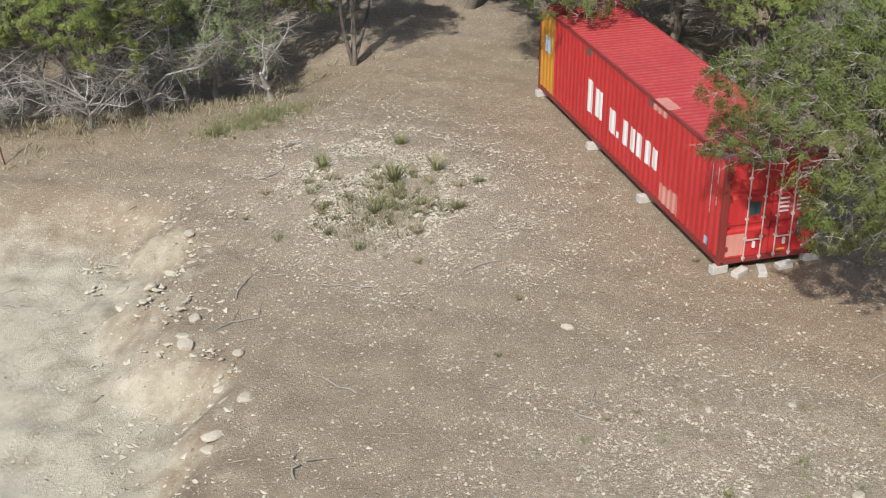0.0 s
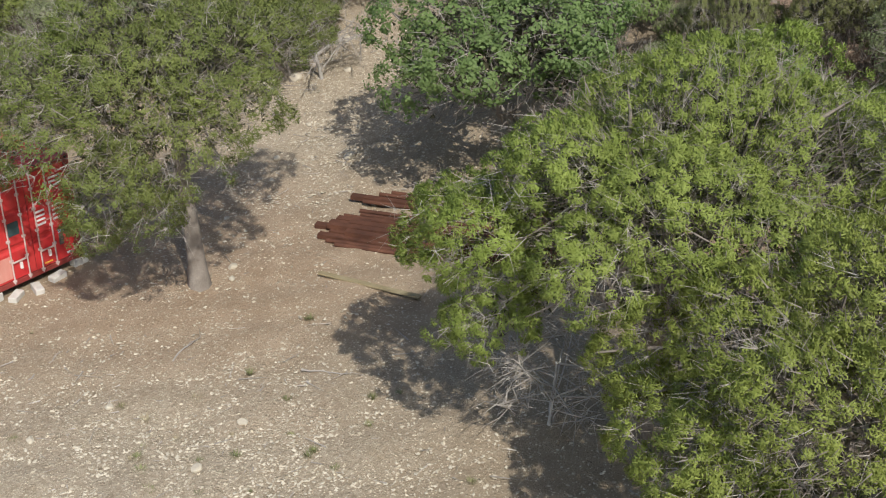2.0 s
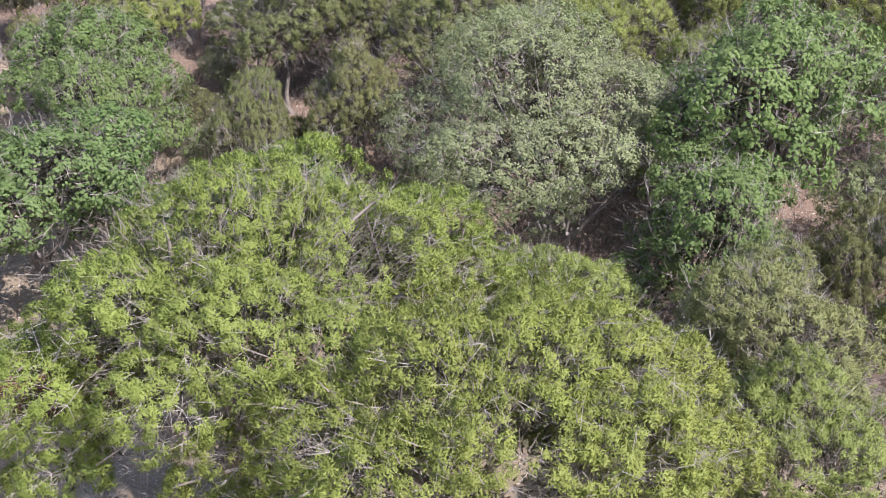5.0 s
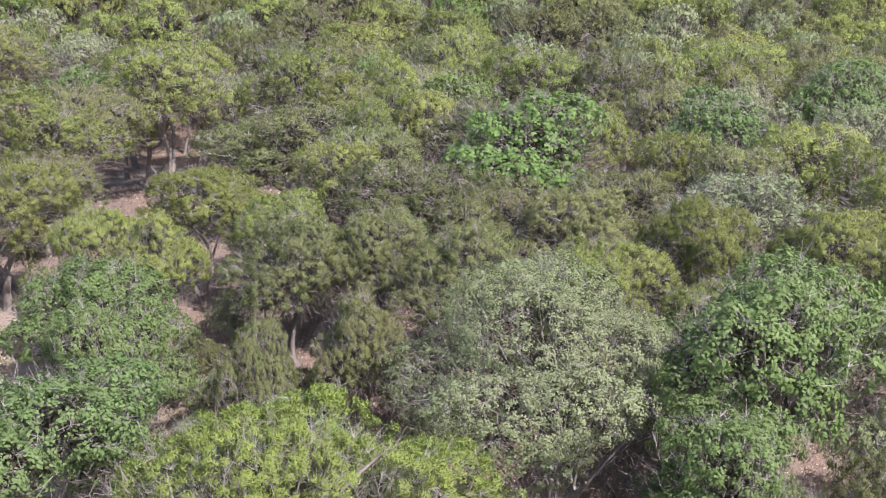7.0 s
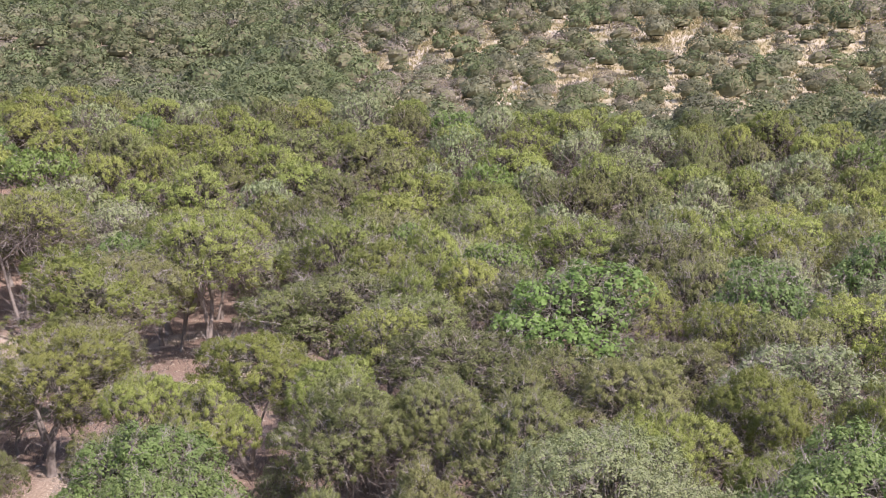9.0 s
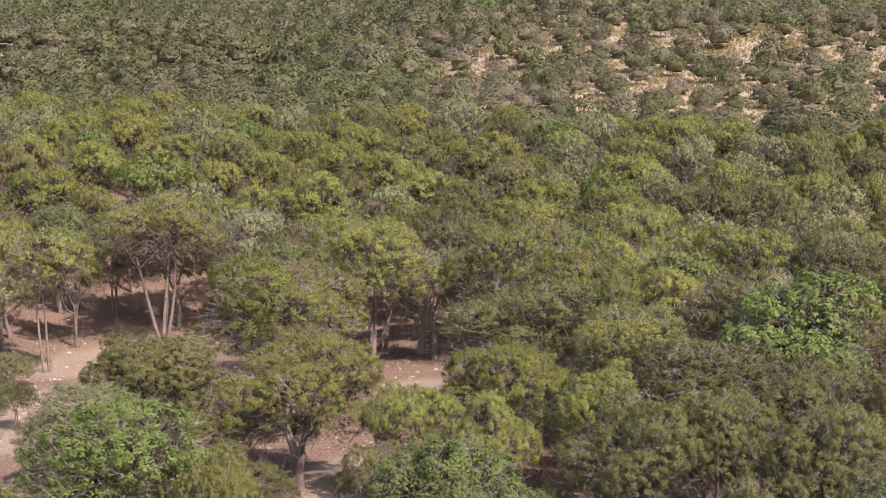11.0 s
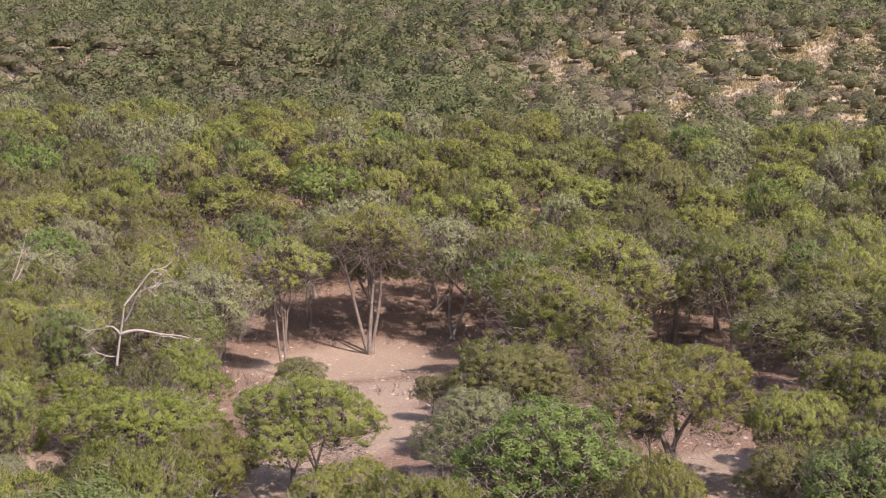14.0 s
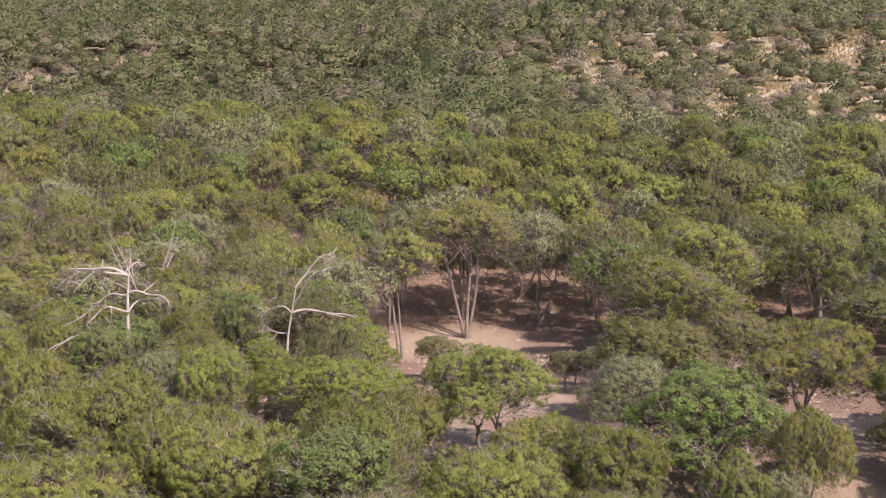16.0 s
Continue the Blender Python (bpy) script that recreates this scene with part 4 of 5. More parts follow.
def far_stands():
    """Where the trees of the hillside stand: kind, place and radius, smaller and further apart on the open spur."""
    rng = np.random.default_rng(21)
    stands, cells, tries = [], {}, 0
    while len(stands) < 4600 and tries < 90000:
        tries += 1
        s = 92 + 330 * rng.random() ** 0.8
        t = rng.uniform(-0.43, 0.45) * (s + 30) - 6
        x, y = 0.953 * s - 0.303 * t, 0.303 * s + 0.953 * t
        if x < 104 and -30 < y < 26 + 0.74 * x:
            continue
        open_here = float(bare(x, y))
        if rng.random() < max(0.85 * open_here, 0.97 * float(meadow(x, y))):
            continue
        r = rng.uniform(1.9, 3.5) * (1 - 0.25 * open_here) * (1.0 + 0.001 * (s - 110))
        cell = (int(x // 7), int(y // 7))
        near = [q for a in (-1, 0, 1) for b in (-1, 0, 1) for q in cells.get((cell[0] + a, cell[1] + b), ())]
        if any((x - a) ** 2 + (y - b) ** 2 < ((0.60 + 0.55 * open_here * (0.85 + 0.15 * math.sin(x / 9 + 2 * math.sin(y / 13)))) * (r + c)) ** 2 for a, b, c in near):
            continue
        cells.setdefault(cell, []).append((x, y, r))
        kind = rng.choice(4, p=(0.66, 0.09, 0.19, 0.06)) if open_here < 0.4 else rng.choice(4, p=(0.42, 0.10, 0.24, 0.24))
        stands.append((("juniper", "oak", "pale_oak", "bare")[kind], x, y, r, s))
    for _ in range(650):
        x, y = rng.uniform(135, 285), rng.uniform(-75, 75)
        if bare(x, y) > 0.3 and meadow(x, y) < 0.5 and math.sin(x / 6 + 2 * math.sin(y / 8)) > rng.uniform(-1, 1):
            stands.append((("juniper", "pale_oak", "bare")[rng.integers(3)], x, y, rng.uniform(0.6, 1.9), 200))
    return stands


FAR_STANDS = far_stands()


def far_wood(name, kind, label, seed, mat, under):
    """The trees of one kind up the hillside, joined into one mesh; solid cores added to fill their crowns gather in
    under.
    """
    rng = np.random.default_rng(seed)
    patterns = {}
    wide = {"juniper": 0.7, "oak": 1.0, "pale_oak": 0.8, "bare": 0.35}[kind]
    for tier, n, size in (("near", 780, 0.128), ("far", 300, 0.19)):
        patterns[tier] = []
        for k in range(6):
            p, way = dome(rng, n, 1.75, 1.0, 0.06, lumps=34, floor=-0.12 if kind != "oak" else -0.3)
            patterns[tier].append(dome_leaves(rng, p, way, size, size * wide, False, 0.14))
    # Closed lumps added within each crown to stand for its shaded inside.
    cores = []
    for k in range(4):
        turn, rise = np.meshgrid(np.linspace(0, 2 * np.pi, 9)[:-1], np.linspace(-0.6, 1.45, 6), indexing="ij")
        lump = 0.64 * (1 + 0.16 * np.sin(3 * turn + k) * np.cos(4 * rise + 2 * k) + rng.normal(size=turn.shape) * 0.06)
        v = np.stack([np.cos(turn) * np.cos(rise) * lump, np.sin(turn) * np.cos(rise) * lump, 0.86 + 0.78 * np.sin(rise) * lump], -1).reshape(-1, 3)
        i, j = np.meshgrid(np.arange(8), np.arange(5), indexing="ij")
        q = np.stack([i * 6 + j, (i + 1) % 8 * 6 + j, (i + 1) % 8 * 6 + j + 1, i * 6 + j + 1], -1).reshape(-1, 4)
        cores.append((v, q))
    soup, faces = Soup(), []
    for what, x, y, r, s in FAR_STANDS:
        if what != kind:
            continue
        a = rng.uniform(0, 6.28)
        c, w = math.cos(a), math.sin(a)
        h = r * rng.uniform(0.75, 1.15)

        def put(pts):
            return np.stack([(pts[:, 0] * c - pts[:, 1] * w) * r + x, (pts[:, 0] * w + pts[:, 1] * c) * r + y, pts[:, 2] * h + float(land(x, y)) - 0.15 * r], -1)

        v, face = patterns["near" if s < 170 else "far"][rng.integers(6)]
        v = put(v)
        faces.append(np.stack([face[:, 0] * c - face[:, 1] * w, face[:, 0] * w + face[:, 1] * c, face[:, 2]], -1))
        soup.add(v, np.arange(len(v)).reshape(-1, 3))
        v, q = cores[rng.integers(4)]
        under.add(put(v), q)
    solid(name, soup.mesh(name, mat, normals=np.concatenate(faces)), label, "woods", Matrix(), kind="stuff")


CROWN_CORES = Soup()
far_wood("juniper_woods", "juniper", "dense olive-green juniper woods up the hillside", 21, JUNIPER_FAR, CROWN_CORES)
far_wood("oak_woods", "oak", "scattered deep green oaks on the hillside", 22, OAK_FAR, CROWN_CORES)
far_wood("pale_woods", "pale_oak", "grey-green scrub oaks on the dry hillside", 23, PALE_FAR, CROWN_CORES)
far_wood("grey_scrub", "bare", "grey-brown leafless scrub on the dry hillside", 24, GREY_FAR, CROWN_CORES)
solid("shaded_crown_cores", CROWN_CORES.mesh("shaded_crown_cores", CORE_SHADE), "grey-brown bare twigs under the hillside trees", "undergrowth", Matrix(), kind="stuff")


# ---------------------------------------------------------------- the shipping container
LENGTH, WIDTH, HEIGHT, LIFT = 12.19, 2.44, 2.60, 0.2


def paint(name, colour, worn, rough=0.5):
    """Weathered paint on steel: faded patches, streaks that run down, rust specks."""
    mat, nt, bsdf = material(name)
    pos = coords(nt)
    scale = nt.nodes.new("ShaderNodeMapping")
    scale.inputs["Scale"].default_value = (3.0, 3.0, 0.5)
    nt.links.new(pos, scale.inputs["Vector"])
    streak = noise_tex(nt, scale.outputs[0], 2.6, 5.0)
    c = blend(nt, remap(nt, streak, 0.4, 0.75, 0.0, 0.6), colour, worn)
    c = blend(nt, remap(nt, noise_tex(nt, pos, 0.7, 3.0), 0.4, 0.7, 0.0, 0.35), c, tuple(v * 0.75 for v in colour))
    c = blend(nt, remap(nt, noise_tex(nt, pos, 14.0, 6.0, 0.75), 0.66, 0.74, 0.0, 0.8), c, (0.16, 0.065, 0.04))
    nt.links.new(c, bsdf.inputs["Base Color"])
    bsdf.inputs["Roughness"].default_value = rough
    bump(nt, bsdf, noise_tex(nt, pos, 5.0, 3.0), 0.12, 0.02)
    return mat


RED = paint("container_red", (0.50, 0.026, 0.030), (0.54, 0.075, 0.065))
ROOF_RED = paint("container_roof_red", (0.43, 0.042, 0.045), (0.45, 0.115, 0.10), 0.7)
RAIL_RED = paint("container_rail_red", (0.24, 0.028, 0.026), (0.17, 0.06, 0.042))
YELLOW = paint("container_yellow", (0.60, 0.28, 0.03), (0.42, 0.22, 0.06))
PINK = paint("faded_pink_patch", (0.60, 0.24, 0.20), (0.66, 0.36, 0.30), 0.7)
WHITE = paint("white_marking", (0.80, 0.78, 0.78), (0.70, 0.62, 0.60))
STEEL = paint("lock_rod_grey", (0.55, 0.45, 0.43), (0.50, 0.25, 0.22), 0.45)
TEAL = paint("dark_teal_patch", (0.035, 0.075, 0.085), (0.06, 0.09, 0.095))
BLUE = paint("pale_blue_label", (0.35, 0.48, 0.68), (0.65, 0.70, 0.78))
ORANGE = paint("orange_label", (0.75, 0.33, 0.04), (0.7, 0.4, 0.1))
GREY = paint("dark_grey_patch", (0.10, 0.085, 0.075), (0.16, 0.13, 0.11))
BLACK = plain_material("dark_gap", (0.02, 0.018, 0.016), (0.03, 0.026, 0.024), 3.0)


def block(x0, y0, z0, x1, y1, z1, bevel=0.0, bm=None, m=None):
    bm = bm or bmesh.new()
    mat = Matrix.Translation(((x0 + x1) / 2, (y0 + y1) / 2, (z0 + z1) / 2)) @ Matrix.Diagonal((x1 - x0, y1 - y0, z1 - z0, 1))
    got = bmesh.ops.create_cube(bm, size=1, matrix=(m or Matrix()) @ mat)
    if bevel:
        edges = list({e for v in got["verts"] for e in v.link_edges})
        bmesh.ops.bevel(bm, geom=edges, offset=bevel, segments=1, affect="EDGES")
    return bm


def sheet(name, bm, mat, parent, label=""):
    """A part from an open sheet whose faces already look outwards."""
    me = bpy.data.meshes.new(name)
    bm.to_mesh(me)
    bm.free()
    me.materials.append(mat)
    return hang(name, me, parent, label)


def rod(a, b, r, sides=8):
    bm = bmesh.new()
    a, b = Vector(a), Vector(b)
    turn = (b - a).to_track_quat("Z", "Y").to_matrix().to_4x4()
    bmesh.ops.create_cone(bm, cap_ends=True, segments=sides, radius1=r, radius2=r, depth=(b - a).length,
                          matrix=Matrix.Translation((a + b) / 2) @ turn)
    return bm


def wave(at, period, depth):
    """How far a pressed panel lies in, at a distance along it."""
    u = (at / period) % 1.0
    return depth * float(np.interp(u, (0, 0.26, 0.5, 0.76, 1.0), (0, 0, 1, 1, 0)))


def pressed(ys, zs, x_of, thick, outward):
    """A corrugated sheet: its profile runs along ys, its height along zs; outward is the sign of its proud side on x."""
    bm = bmesh.new()
    front = [[bm.verts.new((x_of(y), y, z)) for z in zs] for y in ys]
    back = [[bm.verts.new((x_of(y) - outward * thick, y, z)) for z in zs] for y in ys]
    for i in range(len(ys) - 1):
        for j in range(len(zs) - 1):
            bm.faces.new((front[i][j], front[i + 1][j], front[i + 1][j + 1], front[i][j + 1]))
            bm.faces.new((back[i][j + 1], back[i + 1][j + 1], back[i + 1][j], back[i][j]))
    for rows in ((0, 1), (len(ys) - 1, len(ys) - 2)):
        pass
    for i in range(len(ys) - 1):
        bm.faces.new((front[i][0], back[i][0], back[i + 1][0], front[i + 1][0]))
        bm.faces.new((front[i][-1], front[i + 1][-1], back[i + 1][-1], back[i][-1]))
    for i in (0, len(ys) - 1):
        for j in range(len(zs) - 1):
            bm.faces.new((front[i][j], front[i][j + 1], back[i][j + 1], back[i][j]))
    return bm


def stops(a, b, period):
    """The bends of a pressed panel between a and b."""
    ys = {a, b}
    n = math.floor(a / period)
    while n * period < b:
        for u in (0, 0.26, 0.5, 0.76):
            y = (n + u) * period
            if a < y < b:
                ys.add(y)
        n += 1
    return sorted(ys)


SIDE_PERIOD, SIDE_DEPTH = 0.278, 0.025


def side_x(y):
    return wave(y, SIDE_PERIOD, SIDE_DEPTH)


def marking(parent, name, y0, y1, z0, z1, mat, label="", proud=0.004):
    """Paint on the long side, which follows the corrugation."""
    part(name, pressed(stops(y0, y1, SIDE_PERIOD), [z0, z1], lambda y: side_x(y) - proud, 0.002, -1), mat, parent, label)


def container():
    ob = thing("shipping_container", "long red corrugated steel shipping container on concrete blocks", "shipping container", pose(0, 0, LIFT))
    # Posts, rails and castings.
    for x in (0.0, WIDTH - 0.14):
        for y in (0.0, LENGTH - 0.14):
            part("corner_post", block(x, y, 0.12, x + 0.14, y + 0.14, HEIGHT - 0.12, 0.012), RAIL_RED, ob, "rust-stained dark red corner post")
    for x in (-0.006, WIDTH - 0.172):
        for y in (-0.006, LENGTH - 0.172):
            for z in (0.0, HEIGHT - 0.12):
                casting = part("corner_casting", block(x, y, z, x + 0.178, y + 0.178, z + 0.12, 0.010), RAIL_RED, ob)
                part("slot", block(x + 0.05, y - 0.002 if y < 1 else y + 0.175, z + 0.035, x + 0.13, y + 0.003 if y < 1 else y + 0.180, z + 0.085), BLACK, casting)
    for x in (0.0, WIDTH - 0.06):
        part("bottom_rail", block(x, 0.17, 0.02, x + 0.06, LENGTH - 0.17, 0.17, 0.006), RAIL_RED, ob, "dark rusty bottom rail")
        part("top_rail", block(x, 0.17, HEIGHT - 0.09, x + 0.06, LENGTH - 0.17, HEIGHT - 0.015, 0.006), RAIL_RED, ob)
    # Long sides.
    end = 10.86
    part("side_panel", pressed(stops(0.14, end, SIDE_PERIOD), [0.17, HEIGHT - 0.09], side_x, 0.003, -1), RED, ob, "bright red corrugated steel side")
    part("side_panel", pressed(stops(end, LENGTH - 0.14, SIDE_PERIOD), [0.17, HEIGHT - 0.09], side_x, 0.003, -1), YELLOW, ob, "orange-yellow repainted end of the side")
    part("side_panel", pressed(stops(0.14, LENGTH - 0.14, SIDE_PERIOD), [0.17, HEIGHT - 0.09], lambda y: WIDTH - side_x(y), 0.003, 1), RED, ob)
    part("far_end_panel", block(0.14, LENGTH - 0.06, 0.17, WIDTH - 0.14, LENGTH - 0.02, HEIGHT - 0.1), RED, ob)
    part("floor_frame", block(0.06, 0.1, 0.03, WIDTH - 0.06, LENGTH - 0.1, 0.15), BLACK, ob)
    # Roof, pressed across.
    roof = bmesh.new()
    ys = stops(0.17, LENGTH - 0.17, 0.209)
    rows = [[roof.verts.new((x, y, HEIGHT - 0.014 - wave(y, 0.209, 0.022) * (0 if x in (0.055, WIDTH - 0.055) else 1))) for x in (0.055, 0.13, WIDTH - 0.13, WIDTH - 0.055)] for y in ys]
    for a, b in zip(rows, rows[1:]):
        for i in range(3):
            roof.faces.new((a[i], a[i + 1], b[i + 1], b[i]))
    part("roof", roof, ROOF_RED, ob, "faded pinkish red corrugated roof")
    part("roof_end", block(0.17, 0.0, HEIGHT - 0.05, WIDTH - 0.17, 0.172, HEIGHT - 0.012), ROOF_RED, ob)
    part("roof_end", block(0.17, LENGTH - 0.172, HEIGHT - 0.05, WIDTH - 0.17, LENGTH, HEIGHT - 0.012), ROOF_RED, ob)
    part("roof_patch", block(0.02, 3.15, HEIGHT - 0.012, 0.36, 3.95, HEIGHT - 0.004), PINK, ob, "pale pink repair patch over the roof edge")
    # Markings of the long side: the maker's lettering stands as plain white bars.
    bars = ((8.22, 7.80, 0.74, 1.68), (7.66, 7.16, 0.80, 1.60), (6.62, 6.16, 0.74, 1.40), (6.10, 5.92, 0.74, 0.92), (5.72, 5.34, 0.74, 1.42), (5.22, 4.94, 0.76, 1.40), (4.78, 4.46, 0.76, 1.40),
            (4.30, 3.92, 0.80, 1.42), (3.84, 3.56, 0.84, 1.38))
    for y1, y0, z0, z1 in bars:
        marking(ob, "marking", y0, y1, z0, z1, WHITE, "white painted bar")
    marking(ob, "repair_patch", 2.25, 3.30, 0.19, 0.66, PINK, "faded pink repair patch")
    marking(ob, "repair_patch", 2.25, 2.75, 0.66, 0.72, PINK, "faded pink repair patch")
    marking(ob, "repair_patch", 3.15, 3.95, HEIGHT - 0.26, HEIGHT - 0.10, PINK, "pale pink patch below the roof edge")
    marking(ob, "grey_patch", 3.96, 4.2, HEIGHT - 0.24, HEIGHT - 0.10, GREY, "dark grey primer patch")
    marking(ob, "grey_patch", 8.05, 8.4, HEIGHT - 0.28, HEIGHT - 0.12, GREY, "dark grey primer patch")
    marking(ob, "label_plate", 0.60, 0.80, 0.22, 0.42, BLUE, "pale blue and white label")
    marking(ob, "label_plate", 0.56, 0.62, 0.12 + 0.06, 0.36, GREY)
    marking(ob, "emblem", 11.25, 11.65, 1.35, 1.85, BLUE, "blue and white painted emblem")
    for z0, z1 in ((1.05, 1.16), (1.20, 1.74), (1.80, 2.25)):
        marking(ob, "code_line", 0.66, 0.71, z0, z1, WHITE, "upright line of white characters, unreadable")
    for z0, z1, mat in ((1.88, 2.27, WHITE), (1.62, 1.74, ORANGE), (1.34, 1.46, WHITE), (1.50, 1.54, WHITE)):
        marking(ob, "code_line", 0.37, 0.43, z0, z1, mat)
    # Door end.
    part("door_sill", block(0.14, 0.0, 0.02, WIDTH - 0.14, 0.14, 0.14, 0.008), RAIL_RED, ob)
    part("door_header", block(0.14, 0.0, HEIGHT - 0.14, WIDTH - 0.14, 0.14, HEIGHT - 0.02, 0.008), RAIL_RED, ob)
    for n, (x0, x1) in enumerate(((0.15, 1.212), (1.228, WIDTH - 0.15))):
        zs = [0.15, 0.22, 0.80, 0.86, 0.92, 0.98, 1.04, 1.62, 1.68, 1.74, 1.80, 1.86, 2.34, HEIGHT - 0.15]
        ins = [0.0, 0.0, 0.0, 0.034, 0.034, 0.0, 0.0, 0.0, 0.034, 0.034, 0.0, 0.0, 0.0, 0.0]
        leaf = bmesh.new()
        cols = [[leaf.verts.new((x, 0.035 + (dy if 0.04 < x - x0 < x1 - x0 - 0.04 else 0), z)) for z, dy in zip(zs, ins)] for x in (x0, x0 + 0.05, x0 + 0.09, x1 - 0.09, x1 - 0.05, x1)]
        for a, b in zip(cols, cols[1:]):
            for j in range(len(zs) - 1):
                leaf.faces.new((a[j], b[j], b[j + 1], a[j + 1]))
        bmesh.ops.recalc_face_normals(leaf, faces=leaf.faces)
        if sum(f.normal.y for f in leaf.faces) > 0:
            bmesh.ops.reverse_faces(leaf, faces=leaf.faces[:])
        core = block(x0 + 0.01, 0.075, 0.16, x1 - 0.01, 0.10, HEIGHT - 0.16)
        part("door_core", core, RAIL_RED, ob)
        door = sheet("door", leaf, RED, ob, "red pressed steel cargo door")
        for x in (x0 + 0.46, x1 - 0.20) if n == 0 else (x0 + 0.14, x1 - 0.54):
            lock = part("lock_rod", rod((x, 0.0, 0.06), (x, 0.0, HEIGHT - 0.05), 0.019), STEEL, door, "grey galvanised lock rod")
            for z in (0.12, 0.62, 1.10, 1.62, 2.10, HEIGHT - 0.10):
                part("bracket", block(x - 0.045, -0.012, z - 0.03, x + 0.045, 0.034, z + 0.03, 0.006), STEEL, lock)
        hx = x0 + 0.46 if n == 0 else x0 + 0.14
        part("door_handle", block(hx, -0.035, 0.56, hx + 0.36, -0.010, 0.60, 0.006), STEEL, door, "grey swing handle")
        part("handle_catch", block(hx + 0.20, -0.02, 0.36, hx + 0.26, 0.034, 0.52, 0.006), WHITE, door)
        for z in (0.35, 0.95, 1.6, 2.2):
            xh = x0 - 0.02 if n == 0 else x1 - 0.05
            part("hinge", block(xh, -0.012, z, xh + 0.07, 0.034, z + 0.10, 0.006), RAIL_RED, door)
        if n == 0:
            part("repair_patch", block(0.16, 0.028, 0.20, 0.60, 0.0335, 0.74), PINK, door, "faded pink repair patch")
            part("teal_patch", block(0.66, 0.028, 1.18, 0.94, 0.0335, 1.50), TEAL, door, "dark teal square patch")
        else:
            for row in range(4):
                for x, w in ((1.40, 0.24), (1.84, 0.30)):
                    part("code_line", block(x, 0.030, 1.16 + 0.105 * row, x + w, 0.0335, 1.21 + 0.105 * row), WHITE, door, "row of white characters, unreadable")
            for row in range(3):
                part("code_line", block(1.86, 0.030, 1.95 + 0.10 * row, 2.16, 0.0335, 2.0 + 0.10 * row), WHITE, door)
            part("data_plate", block(1.90, 0.029, 0.80, 2.08, 0.0335, 0.88), BLUE, door, "small metal data plate")
            part("grey_patch", block(1.90, 0.029, 0.50, 2.02, 0.0335, 0.78), GREY, door)
            part("label_plate", block(2.06, 0.029, 0.22, 2.16, 0.0335, 0.27), WHITE, door)
            part("label_plate", block(1.44, 0.029, 0.20, 1.66, 0.0335, 0.24), ORANGE, door, "orange strip label")
    return ob


container()


# ---------------------------------------------------------------- concrete blocks, stacked steel, board
def concrete_block():
    bm = block(-0.2, -0.1, 0, 0.2, 0.1, 0.2, 0.012)
    for x in (-0.1, 0.1):
        block(x - 0.065, -0.06, 0.199, x + 0.065, 0.06, 0.203, 0, bm)
    me = bpy.data.meshes.new("concrete_block")
    bm.to_mesh(me)
    bm.free()
    me.materials.append(CONCRETE)
    return me


block_mesh = concrete_block()
for x, y, turn in ((0.06, 0.08, 8), (0.0, 4.05, 4), (0.02, 7.6, -5), (0.06, 11.95, 3), (2.38, 0.1, 0), (2.4, 4.05, 5), (2.4, 7.6, 0), (2.38, 11.95, 0)):
    solid("concrete_block", block_mesh, "pale grey concrete block under the container", "concrete block", pose(x, y, 0.0, 0, 0, turn), "blocks under the container")
for x, y, turn in ((0.48, -0.14, 28), (0.98, -0.22, 72), (1.62, -0.10, 6)):
    solid("concrete_block", block_mesh, "loose pale concrete block on the dirt", "concrete block",
          pose(x, y, float(land(x, y)) - 0.07, 4, -3, turn), "loose blocks by the container doors")


def steel_beam(length):
    """A channel lying on its flanges, or an open pipe."""
    bm = bmesh.new()
    block(-0.095, 0, 0.10, 0.095, length, 0.112, 0, bm)
    block(-0.095, 0, 0.0, -0.083, length, 0.10, 0, bm)
    block(0.083, 0, 0.0, 0.095, length, 0.10, 0, bm)
    return bm


def steel_pipe(length):
    bm = bmesh.new()
    rings = []
    for y, r in ((0, 0.04), (0, 0.052), (length, 0.052), (length, 0.04)):
        rings.append([bm.verts.new((r * math.cos(a * math.pi / 5), y, 0.052 + r * math.sin(a * math.pi / 5))) for a in range(10)])
    rings.append(rings[0])
    for a, b in zip(rings, rings[1:]):
        for i in range(10):
            bm.faces.new((a[i], a[(i + 1) % 10], b[(i + 1) % 10], b[i]))
    return bm


